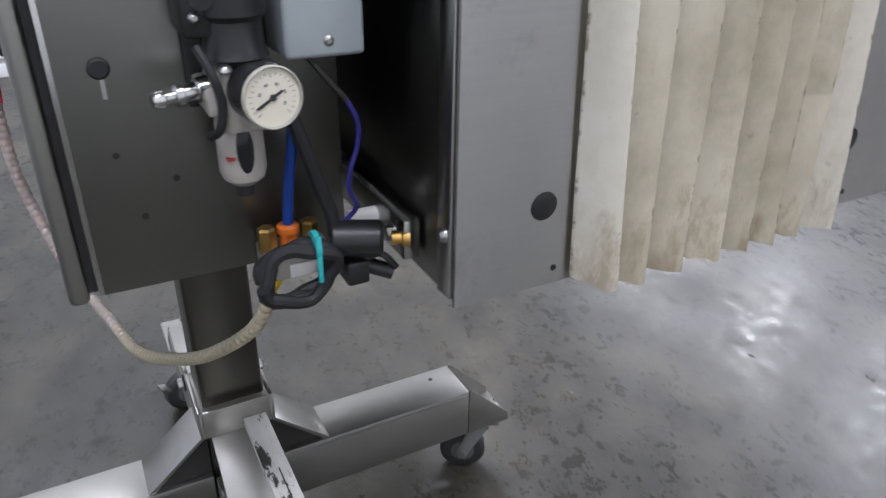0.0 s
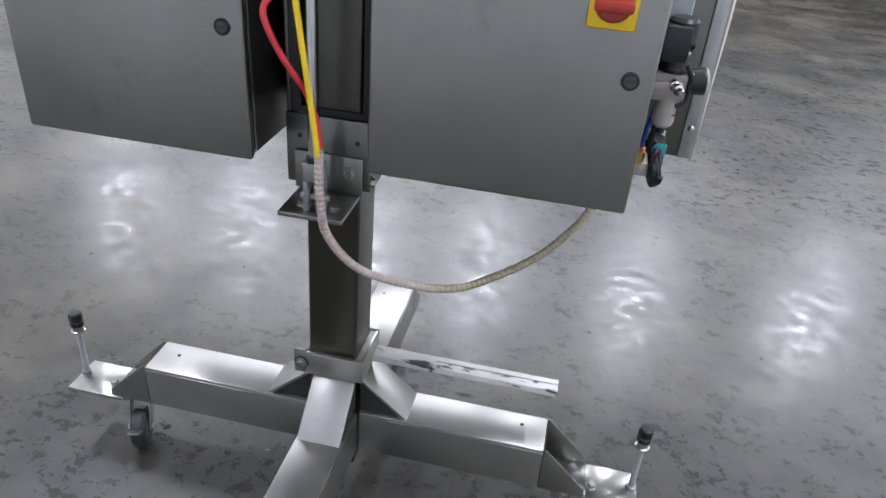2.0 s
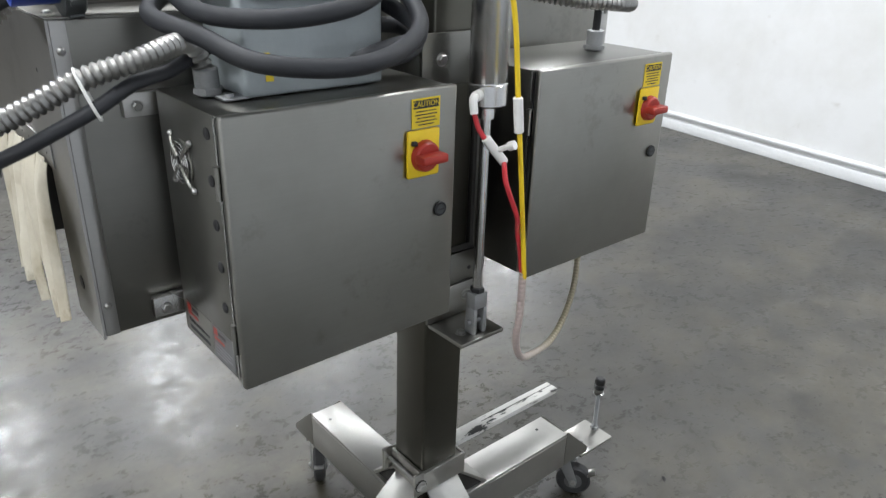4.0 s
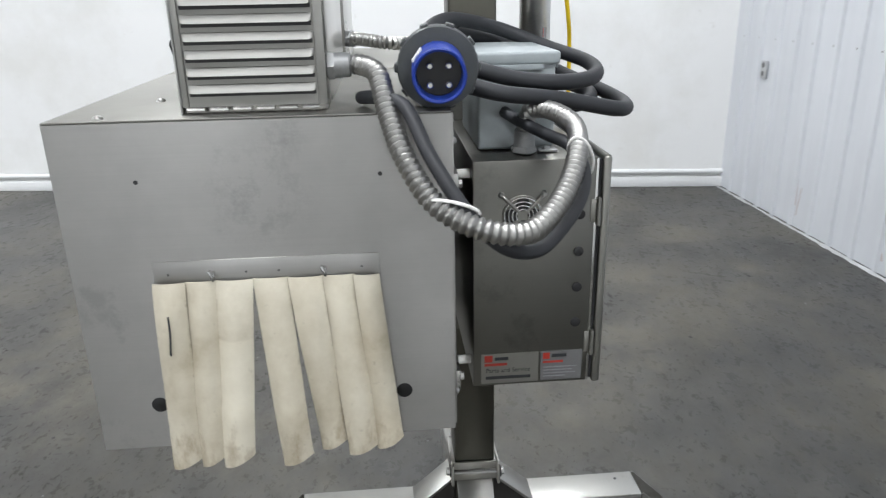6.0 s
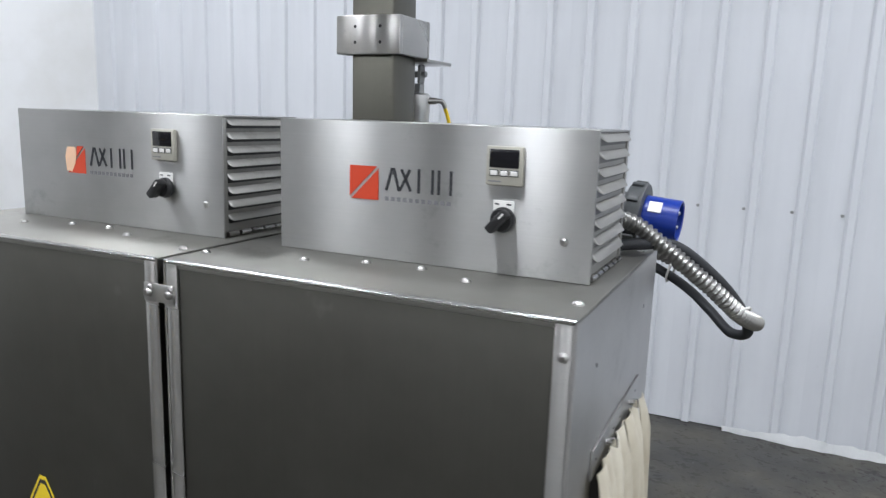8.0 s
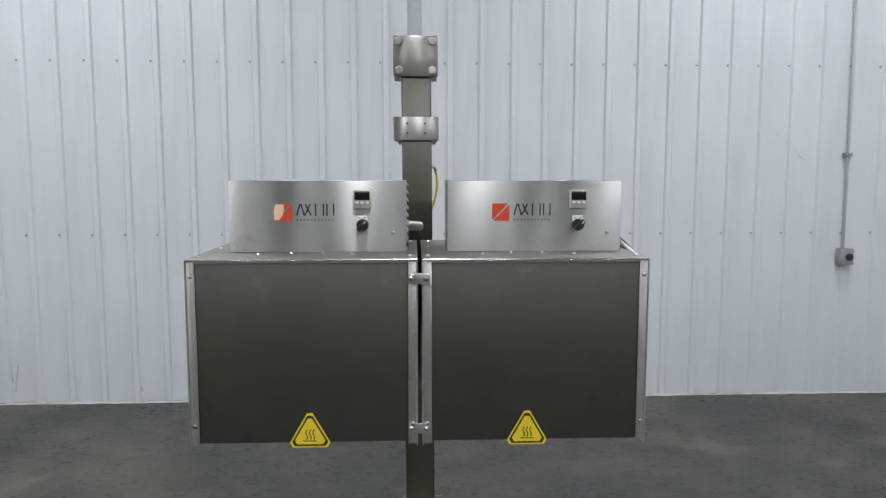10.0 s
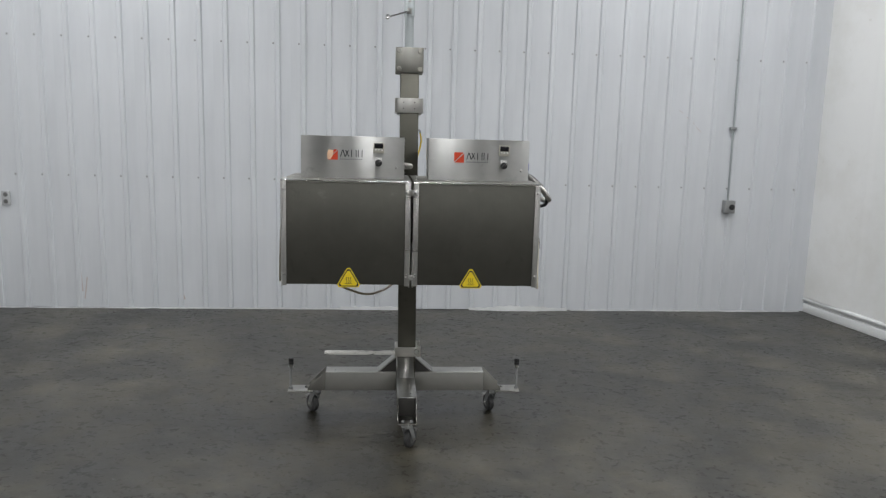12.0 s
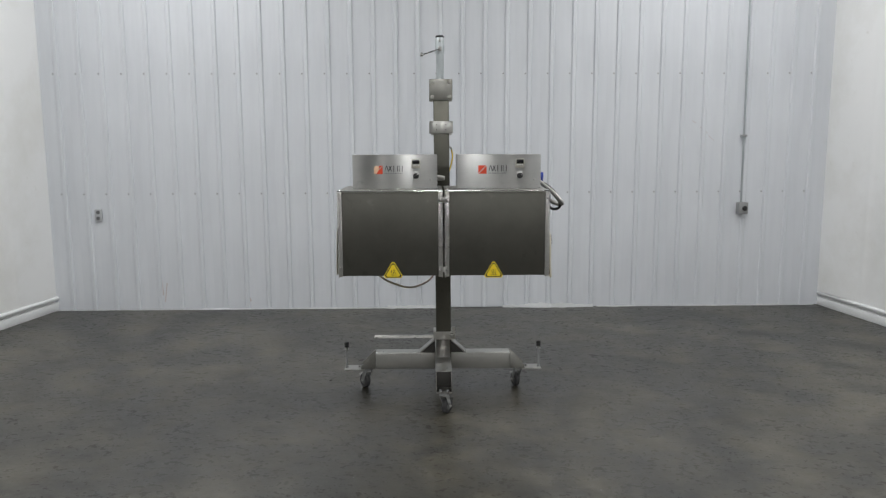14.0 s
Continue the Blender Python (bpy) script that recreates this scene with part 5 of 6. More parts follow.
fg = part("fan_guard", join(lathe((FX - 0.001, FY, FZ), (FX + 1, FY, FZ), [(0, 0.034), (0.003, 0.034), (0.004, 0.0325)], 32)), "cabinet", cab_r, "stamped steel fan guard with round openings")
for a in range(4):
    y, z = FY + 0.0195 * math.cos(a * math.pi / 2), FZ + 0.0195 * math.sin(a * math.pi / 2)
    op = part("opening", lathe((FX + 0.003, y, z), (FX + 1, y, z), [(0, 0.0115), (0.0014, 0.0115)], 20), "black", fg)
parts("guard_ring", [ring_x(FX + 0.0062, FY, FZ, R, 0.0012) for R in (0.011, 0.0175, 0.024, 0.0305)], "chrome", fg)
for q in (45, 135, 225, 315):
    c, s = math.cos(radians(q)), math.sin(radians(q))
    part("guard_leg", sweep([(FX + 0.006, FY + 0.010 * c, FZ + 0.010 * s), (FX + 0.006, FY + 0.036 * c, FZ + 0.036 * s), (FX + 0.002, FY + 0.050 * c, FZ + 0.050 * s)], 0.0030, 8, 4), "cabinet", fg)
    part("screw", screw((FX + 0.002, FY + 0.050 * c, FZ + 0.050 * s), (1, 0, 0), 0.0052, 0.006), "bolt", fg)
for z in (1.266, 1.200, 1.135, 1.070, 1.004):
    part("plug_button", lathe((FX - 0.001, 0.123, z), (FX + 1, 0.123, z), [(0, 0.0085), (0.0025, 0.0085), (0.004, 0.006)], 18), "rubber", cab_r)
st = part("service_sticker", box(FX, FX + 0.0006, -0.042, 0.060, 0.892, 0.950), "cabinet", cab_r, "clear service sticker with dark print and red mark")
part("mark", box(FX + 0.0006, FX + 0.001, -0.036, -0.022, 0.934, 0.947), "red", st)
part("mark_bar", box(FX + 0.0006, FX + 0.001, -0.018, 0.006, 0.937, 0.943), "ink", st)
part("red_bar", box(FX + 0.0006, FX + 0.001, -0.036, 0.004, 0.9265, 0.9315), "red", st)
letters("Parts and Service", 0.0115, (FX + 0.0009, 0.006, 0.917), "ink", st, "words", (0, 1, 0))
part("number_bar", box(FX + 0.0006, FX + 0.001, -0.034, 0.046, 0.900, 0.906), "ink", st)
st2 = part("rating_sticker", box(FX, FX + 0.0008, 0.064, 0.138, 0.893, 0.950), "hub", cab_r, "pale grey rating sticker with a red mark")
part("mark", box(FX + 0.0008, FX + 0.0012, 0.068, 0.080, 0.935, 0.947), "red", st2)
part("mark_bar", box(FX + 0.0008, FX + 0.0012, 0.084, 0.110, 0.938, 0.944), "ink", st2)
part("red_bar", box(FX + 0.0008, FX + 0.0012, 0.068, 0.104, 0.927, 0.931), "red", st2)
for k, w in enumerate((0.060, 0.052, 0.058, 0.040)):
    part("text_bar", box(FX + 0.0008, FX + 0.0011, 0.069, 0.069 + w, 0.9175 - k * 0.006, 0.9195 - k * 0.006), "greyink", st2)

# bars and spacers between cabinets and hoods
for hood, x0, x1, xs in ((hood_r, 0.100, 0.535, 0.515), (hood_l, -0.560, -0.105, -0.535)):
    for z in (0.925, 1.268):
        b = part("mounting_bar", box(x0, x1, YB + 0.003, YB + 0.018, z - 0.018, z + 0.018, 0.0015), "steel", hood)
        part("bar_bolt", hexhead((xs, YB + 0.018, z - 0.002), (0, 1, 0), 0.007, 0.006), "bolt", b)
        for x in (x0 + 0.06, x1 - 0.075):
            part("spacer", join(rod((x, YB + 0.018, z), (x, -0.0565, z), 0.008, 16)), "white", b)

# ---- junction box, conduit, cable and plug ----
jb = thing("junction_box", (0.305, 0.026, 1.297), "light grey enamelled junction box on top of the cabinet", "junction box")
part("body", box(0.186, 0.420, -0.038, 0.092, 1.297, 1.440, 0.006, 3), "greybox", jb)
lid = part("lid", join(box(0.180, 0.427, -0.044, 0.098, 1.436, 1.457, 0.005, 3), box(0.424, 0.4285, -0.036, 0.070, 1.428, 1.437, 0.001), box(0.20, 0.40, 0.0965, 0.1005, 1.428, 1.437, 0.001)), "greybox", jb)
part("sticker", box(0.380, 0.400, 0.0915, 0.0928, 1.345, 1.358), "label_yellow", jb)
part("sticker", box(0.376, 0.388, 0.0915, 0.0928, 1.318, 1.327), "label_yellow", jb)
part("foot_tab", join(box(0.415, 0.452, 0.060, 0.092, 1.2972, 1.3005, 0.001), lathe((0.437, 0.076, 1.3005), (0.437, 0.076, 2), [(0, 0.007), (0.004, 0.006)], 12)), "zinc", jb)
part("gland", join(rod((0.19, 0.02, 1.375), (0.150, 0.018, 1.375), 0.014, 18, 0.003), rod((0.178, 0.0195, 1.375), (0.166, 0.019, 1.375), 0.019, 6)), "rubber", jb)

fc = thing("flexible_conduit", (0.450, 0.035, 1.297), "ribbed galvanised flexible conduit looping from box to cabinet", "conduit")
CON = [(0.556, -0.258, 1.455), (0.558, -0.228, 1.456), (0.592, -0.200, 1.446), (0.648, -0.188, 1.404), (0.715, -0.167, 1.349), (0.762, -0.131, 1.301), (0.787, -0.074, 1.276), (0.776, -0.021, 1.268), (0.733, 0.022, 1.284), (0.681, 0.056, 1.312), (0.625, 0.078, 1.343), (0.558, 0.087, 1.362), (0.501, 0.065, 1.374), (0.469, 0.040, 1.368), (0.453, 0.036, 1.332)]
part("hose", sweep(CON, 0.0132, 14, 18, 0.0019, 0.0098), "conduit", fc)
part("gland", join(rod((0.450, 0.035, 1.297), (0.452, 0.036, 1.336), 0.0175, 20, 0.002), rod((0.450, 0.035, 1.300), (0.450, 0.035, 1.308), 0.022, 6)), "zinc", fc)
part("gland", join(rod((0.556, -0.270, 1.455), (0.557, -0.236, 1.456), 0.0175, 20, 0.002), rod((0.556, -0.268, 1.455), (0.556, -0.259, 1.455), 0.021, 6)), "zinc", fc)
for p, q, c in (((0.760, -0.134, 1.303), (0.764, -0.128, 1.299), (0.768, -0.096, 1.296)), ((0.627, 0.0775, 1.342), (0.623, 0.0785, 1.344), (0.618, 0.0895, 1.309))):
    mid_, dd = (Vector(p) + Vector(c)) / 2, (Vector(q) - Vector(p)).normalized()
    out_ = (Vector(c) - Vector(p)).normalized()
    up_ = dd.cross(out_).normalized()
    half = (Vector(c) - Vector(p)).length / 2
    oval = [mid_ + out_ * ((half + 0.015) * math.cos(a)) + up_ * (0.0165 * math.sin(a)) for a in [2 * math.pi * k / 20 for k in range(21)]]
    part("cable_tie", sweep(oval, 0.0022, 6, 2), "white", fc)
w = thing("control_cable", (0.44, 0.0, 1.30), "dark rubber cable tied along the flexible conduit", "cable")
part("cable", sweep([(0.548, -0.224, 1.408), (0.606, -0.202, 1.415), (0.658, -0.165, 1.409), (0.724, -0.137, 1.356), (0.765, -0.100, 1.299), (0.776, -0.053, 1.251), (0.746, -0.001, 1.233), (0.706, 0.045, 1.256), (0.663, 0.077, 1.284), (0.616, 0.090, 1.309), (0.565, 0.080, 1.332), (0.510, 0.056, 1.339), (0.461, 0.026, 1.351), (0.422, 0.006, 1.361)], 0.0095, 12, 10), "cable", w)

pg = thing("power_plug", (0.56, -0.115, ZT), "large blue and dark grey industrial power plug resting on the hood", "power plug")
PF, PA = Vector((0.652, -0.118, 1.446)), Vector((-0.985, 0.045, 0.075)).normalized()


def along(d, side=0.0, up=0.0):
    lat = PA.cross(Vector((0, 0, 1))).normalized()
    return PF + PA * d + lat * side + lat.cross(PA) * up


pb = part("shroud", lathe(along(0), along(1), [(0, 0.0345), (0.001, 0.0362), (0.080, 0.0375), (0.082, 0.028), (0.030, 0.028), (0.028, 0.0305), (0.0015, 0.0315), (0, 0.0345)], 36, False), "blue", pg, "blue pin shroud")
part("pin_face", lathe(along(0.026), along(1), [(0, 0.0304), (0.004, 0.0304)], 28), "black", pb)
for a, b in ((0.0125, 0.0125), (-0.0125, 0.0125), (0.0125, -0.0125), (-0.0125, -0.0125)):
    part("pin", lathe(along(0.004, a, b), along(1.0, a, b), [(0, 0.0030), (0.002, 0.0045), (0.026, 0.0045)], 14), "chrome", pb)
sn = (Vector((0, -0.80, 0.60)) - PA * Vector((0, -0.80, 0.60)).dot(PA)).normalized()
sb_ = PA.cross(sn)
sp = along(0.040) + sn * 0.0370
part("sticker", turned(box(-0.011, 0.011, -0.010, 0.010, -0.0012, 0.0008), Matrix(((PA.x, sb_.x, sn.x, sp.x), (PA.y, sb_.y, sn.y, sp.y), (PA.z, sb_.z, sn.z, sp.z), (0, 0, 0, 1)))), "white", pb)
ring = lathe(along(0.060), along(1), [(0, 0.044), (0.001, 0.0555), (0.004, 0.0570), (0.026, 0.0565), (0.030, 0.052), (0.034, 0.041)], 40)
rf = part("locking_ring", ring, "plug", pg)
for k in range(10):
    q = 2 * math.pi * k / 10
    part("ring_rib", turned(box(0.054, 0.0605, -0.006, 0.006, 0.006, 0.026, 0.0015), axis_frame(along(0.060), along(1)) @ Matrix.Rotation(q, 4, "Z")), "plug", rf)
pbody = part("plug_body", lathe(along(0.092), along(1), [(0, 0.040), (0.004, 0.0375), (0.075, 0.0345), (0.085, 0.0355), (0.088, 0.039), (0.118, 0.039), (0.121, 0.036), (0.128, 0.036), (0.131, 0.039), (0.150, 0.037), (0.172, 0.030), (0.190, 0.022), (0.192, 0.014)], 32), "plug", pg)
for s in (1, -1):
    part("clip", turned(join(box(-0.007, 0.007, -0.004, 0.006, 0, 0.044, 0.002), box(-0.010, 0.010, 0.0, 0.010, 0.036, 0.048, 0.002)), axis_frame(along(0.150), along(0.0)) @ Matrix.Rotation(s * 1.2, 4, "Z") @ Matrix.Translation((0, 0.038, 0.0))), "plug", pbody)
    part("clip_screw", turned(lathe((0, 0, 0), (0, 1, 0), [(0, 0.005), (0.004, 0.0045)], 12), axis_frame(along(0.105), along(0.0)) @ Matrix.Rotation(s * 1.2, 4, "Z") @ Matrix.Translation((0, 0.042, 0.0))), "bolt", pbody)

pc = thing("power_cable", (0.30, 0.06, 1.457), "thick dark grey rubber cable coiled over the junction box", "power cable")
tail = along(0.185)
loop = [tuple(tail), (0.425, -0.116, 1.474), (0.350, -0.112, 1.490), (0.258, -0.066, 1.503), (0.190, 0.020, 1.486), (0.212, 0.122, 1.448), (0.290, 0.180, 1.426), (0.380, 0.170, 1.412),
        (0.450, 0.104, 1.410), (0.462, 0.020, 1.418), (0.446, -0.066, 1.442), (0.382, -0.108, 1.466), (0.292, -0.098, 1.478), (0.192, -0.050, 1.476), (0.144, 0.060, 1.446), (0.166, 0.160, 1.396),
        (0.252, 0.224, 1.368), (0.346, 0.236, 1.356), (0.446, 0.190, 1.364), (0.476, 0.090, 1.386), (0.500, -0.014, 1.402), (0.462, -0.080, 1.418), (0.400, -0.124, 1.432), (0.300, -0.124, 1.452),
        (0.200, -0.086, 1.448), (0.150, 0.010, 1.418), (0.144, 0.110, 1.390), (0.184, 0.176, 1.374), (0.256, 0.196, 1.366), (0.290, 0.180, 1.352), (0.250, 0.140, 1.340), (0.170, 0.130, 1.345),
        (0.118, 0.090, 1.358), (0.112, 0.040, 1.372), (0.152, 0.018, 1.375)]
part("coil", sweep(loop, 0.0130, 14, 8), "cable", pc)
for p in ((0.372, -0.112, 1.482), (0.245, -0.06, 1.500)):
    part("cable_tie", lathe((p[0] - 0.004, p[1], p[2]), (p[0] + 1, p[1], p[2]), [(0, 0.016), (0.006, 0.016)], 14), "black", pc)

fl = thing("flexible_conduit", (-0.16, 0.03, 1.297), "short ribbed conduit loop over the far cabinet", "conduit")
part("hose", sweep([(-0.052, -0.262, 1.456), (-0.028, -0.235, 1.456), (0.0, -0.17, 1.448), (-0.09, -0.08, 1.440), (-0.12, 0.02, 1.430), (-0.20, 0.12, 1.412), (-0.29, 0.165, 1.404), (-0.345, 0.158, 1.400), (-0.372, 0.125, 1.400), (-0.370, 0.090, 1.402), (-0.345, 0.066, 1.404)], 0.0132, 12, 18, 0.0019, 0.0098), "conduit", fl)
part("inner_cable", sweep([(-0.350, 0.070, 1.404), (-0.368, 0.062, 1.398), (-0.382, 0.055, 1.372), (-0.383, 0.053, 1.335)], 0.008, 10, 6), "rubber", fl)
part("gland", join(rod((-0.383, 0.053, 1.297), (-0.383, 0.053, 1.338), 0.0175, 18, 0.002), rod((-0.383, 0.053, 1.300), (-0.383, 0.053, 1.308), 0.022, 6)), "zinc", fl)
part("gland", join(rod((-0.062, -0.270, 1.456), (-0.044, -0.250, 1.456), 0.0175, 18, 0.002)), "zinc", fl)

# ---- air set on the side of the cabinet at -x ----
AX = -0.493
fr = thing("air_regulator", (-0.53, 0.03, 1.05), "grey filter regulator with pressure gauge on the cabinet side", "air regulator")
part("back_bracket", box(AX - 0.006, AX, 0.005, 0.062, 1.040, 1.115, 0.002), "rubber", fr)
bd = part("regulator_body", join(box(-0.556, AX - 0.005, 0.014, 0.050, 1.034, 1.078, 0.005), box(-0.550, AX - 0.005, 0.006, 0.058, 1.046, 1.066, 0.003)), "bowl", fr)
part("body_clamp", join(box(-0.560, -0.520, 0.010, 0.020, 1.074, 1.082, 0.002), screw((-0.558, 0.045, 1.080), (-0.3, 0, 1), 0.005), screw((-0.558, 0.018, 1.080), (-0.3, 0, 1), 0.005)), "bolt", bd)
part("bonnet", lathe((-0.533, 0.032, 1.078), (-0.533, 0.032, 2), [(0, 0.021), (0.006, 0.024), (0.012, 0.021), (0.030, 0.020), (0.034, 0.0235), (0.075, 0.0225), (0.080, 0.018)], 28), "black", fr, "black adjusting knob")
part("strap", sweep([(-0.548, 0.060, 1.094), (-0.559, 0.054, 1.078), (-0.560, 0.050, 1.058), (-0.558, 0.053, 1.040), (-0.545, 0.058, 1.032)], 0.0032, 8, 6), "rubber", fr)
part("name_plate", box(-0.5600, -0.5560, 0.014, 0.034, 1.070, 1.0765, 0.0008), "white", bd)
part("slot", box(-0.5568, -0.5555, 0.028, 0.034, 1.044, 1.062), "black", bd)
bw = part("filter_bowl", lathe((-0.534, 0.036, 1.042), (-0.534, 0.036, 0), [(0, 0.0155), (0.006, 0.0165), (0.040, 0.0172), (0.047, 0.0150), (0.052, 0.009), (0.053, 0.006)], 28), "bowl", fr, "cream filter bowl")
part("sight_glass", turned(lathe((0, 0, 0), (-1, 0, 0), [(0, 0.0068), (0.0014, 0.0068), (0.002, 0.0056)], 18), Matrix.Translation((-0.5498, 0.0365, 1.0205)) @ Matrix.Diagonal((1, 0.9, 2.6, 1))), "screen", bw)
part("red_bar", box(-0.5500, -0.5440, 0.0435, 0.0495, 1.0135, 1.0155), "red", bw)
part("drain", lathe((-0.534, 0.036, 0.990), (-0.534, 0.036, 0), [(0, 0.0065), (0.009, 0.0065), (0.010, 0.005)], 16), "black", fr)
qc = part("quick_connector", lathe((-0.536, 0.052, 1.064), (-0.545, 0.092, 1.061), [(0, 0.0085), (0.010, 0.0085), (0.011, 0.0065), (0.020, 0.0062), (0.021, 0.0080), (0.025, 0.0080), (0.027, 0.0050), (0.032, 0.0050), (0.034, 0.0065), (0.038, 0.0060), (0.041, 0.0045)], 20), "chrome", fr, "bright steel hose nipple")
G0, GN = Vector((-0.548, 0.027, 1.063)), Vector((-1.0, -0.16, 0.06)).normalized()
ga = part("pressure_gauge", lathe(G0, G0 + GN, [(-0.006, 0.012), (-0.004, 0.0195), (0.026, 0.0203), (0.0295, 0.0210), (0.0345, 0.0210), (0.036, 0.0203), (0.0345, 0.0190)], 36), "black", fr, "round pressure gauge with cream dial")
gm = axis_frame(G0 + GN * 0.0332, G0 + GN * 2)
part("bezel", lathe(G0 + GN * 0.0342, G0 + GN * 2, [(0, 0.0212), (0.0022, 0.0213), (0.0034, 0.0202), (0.0022, 0.0193), (0.0008, 0.0193)], 36), "ivory", ga)
dial = part("dial", lathe(G0 + GN * 0.0322, G0 + GN * 2, [(0, 0.0200), (0.0030, 0.0196)], 36), "dialpaper", ga)
gz = axis_frame(G0 + GN * 0.0353, G0 + GN * 2)
for k in range(21):
    q = radians(-135 + 270 * k / 20)
    part("tick", turned(box(-0.00022, 0.00022, 0.0145 if k % 5 else 0.013, 0.0165, 0, 0.0003), gz @ Matrix.Rotation(q, 4, "Z")), "greyink", dial)
part("needle", turned(join(box(-0.0009, 0.0009, -0.008, 0.0135, 0.0004, 0.0009), lathe((0, 0, 0), (0, 0, 1), [(0, 0.0022), (0.0016, 0.0022)], 14)), gz @ Matrix.Rotation(radians(118), 4, "Z")), "ink", dial)
part("number_bar", join(*[turned(box(-0.0013, 0.0013, 0.0085, 0.0102, 0, 0.0003), gz @ Matrix.Rotation(radians(-120 + 48 * k), 4, "Z")) for k in range(6)]), "greyink", dial)
part("upper_valve", join(box(-0.545, AX - 0.002, 0.040, 0.066, 1.098, 1.150, 0.004), rod((-0.545, 0.053, 1.125), (-0.552, 0.053, 1.125), 0.008, 14)), "black", fr)
parts("valve_screw", (screw((-0.5455, 0.058, 1.112), (-1, 0, 0), 0.004), screw((-0.5455, 0.046, 1.142), (-1, 0, 0), 0.004)), "bolt", fr)

sb = thing("relay_box", (-0.525, -0.032, 1.078), "light grey steel relay box on the cabinet side", "relay box")
part("body", box(-0.545, AX, -0.060, 0.000, 1.078, 1.190, 0.004, 3), "greybox", sb)
part("screw", screw((-0.545, -0.032, 1.090), (-1, 0, 0), 0.004, 0.003), "bolt", sb)

vs = thing("solenoid_valve", (-0.53, -0.02, 0.887), "black solenoid valve with bundled cable at the cabinet foot", "solenoid valve")
part("valve_body", box(-0.531, AX - 0.0005, -0.030, 0.026, 0.897, 0.920, 0.003), "bowl", vs)
part("label", box(-0.5325, -0.531, -0.024, 0.008, 0.899, 0.911), "white", vs)
part("coil", lathe((-0.533, -0.028, 0.928), (-0.552, -0.078, 0.926), [(0, 0.013), (0.002, 0.0155), (0.040, 0.0155), (0.043, 0.013)], 22), "black", vs)
part("stem", lathe((-0.551, -0.075, 0.926), (-0.556, -0.088, 0.9258), [(0, 0.006), (0.008, 0.006), (0.009, 0.008), (0.015, 0.008)], 12), "brass", vs)
part("connector", join(box(-0.548, -0.524, -0.056, -0.036, 0.886, 0.908, 0.003), rod((-0.540, -0.056, 0.900), (-0.548, -0.076, 0.892), 0.007, 12), sweep([(-0.540, -0.052, 0.905), (-0.548, -0.066, 0.912), (-0.552, -0.078, 0.898)], 0.003, 8, 5)), "black", vs)
for y in (0.020, -0.016):
    part("port_fitting", lathe((-0.514, y, 0.918), (-0.514, y, 2), [(0, 0.008), (0.020, 0.008), (0.022, 0.006)], 6), "brass", vs)
of = part("collet", lathe((-0.514, 0.002, 0.918), (-0.514, 0.002, 2), [(0, 0.0075), (0.014, 0.0075), (0.015, 0.0095), (0.020, 0.0095), (0.022, 0.007)], 18), "orangefit", vs)
part("blue_tube", sweep([(-0.514, 0.002, 0.936), (-0.518, 0.000, 0.970), (-0.526, -0.004, 1.010), (-0.531, -0.004, 1.048), (-0.524, 0.010, 1.062)], 0.0044, 10, 8), "bluehose", vs)
part("black_cable", sweep([(-0.528, 0.002, 1.060), (-0.534, -0.008, 1.020), (-0.534, -0.020, 0.980), (-0.532, -0.030, 0.950), (-0.531, -0.032, 0.930)], 0.0058, 10, 8), "rubber", vs)
part("violet_wire", sweep([(-0.545, -0.043, 1.046), (-0.546, -0.051, 1.028), (-0.545, -0.050, 1.008), (-0.544, -0.044, 0.990), (-0.542, -0.043, 0.972), (-0.538, -0.050, 0.956), (-0.534, -0.045, 0.945), (-0.532, -0.036, 0.938)], 0.0021, 8, 8), "violet", vs)
part("black_wire", sweep([(-0.536, -0.018, 1.079), (-0.541, -0.027, 1.066), (-0.545, -0.043, 1.046)], 0.0023, 8, 8), "rubber", vs)
ringpts = []
for k in range(43):
    q = 2 * math.pi * k / 14
    R = 0.0255 + 0.003 * math.sin(1.7 * k)
    ringpts.append((-0.540 - 0.004 * (k // 14) + 0.003 * math.sin(2 * q), 0.004 + 1.15 * R * math.cos(q), 0.908 + 0.92 * R * math.sin(q) - 0.10 * R * math.cos(q)))
part("coiled_cable", sweep(ringpts, 0.0058, 10, 3), "rubber", vs)
part("cable_tie", join(lathe((-0.546, -0.008, 0.932), (-0.546, -0.012, 0.932), [(0, 0.012), (0.0045, 0.012)], 16), box(-0.557, -0.553, -0.0125, -0.0085, 0.902, 0.944, 0.001)), "teal", vs)
pk = part("plug_button", lathe((AX + 0.001, 0.118, 1.074), (-1, 0.118, 1.074), [(0, 0.0075), (0.004, 0.0075), (0.005, 0.006)], 18), "rubber", cab_l)
part("scratch", box(AX - 0.0004, AX, 0.1155, 0.1185, 1.052, 1.066), "bolt", cab_l)
parts("hole", [lathe((AX + 0.001, y, z), (-1, y, z), [(0, 0.0026), (0.0015, 0.0026)], 12) for y, z in ((0.118, 1.010), (0.079, 0.986), (0.106, 0.959))], "black", cab_l)

# ---- things beyond the booth ----
fk = thing("forklift", (-7.25, -8.5, 0.0), "yellow and black forklift parked beyond the booth", "forklift")
FM = Matrix.Translation((-7.25, -8.5, 0)) @ Matrix.Rotation(radians(20), 4, "Z")


def fpart(name, bm, mat, parent=fk, label=""):
    return part(name, turned(bm, FM), mat, parent, label)


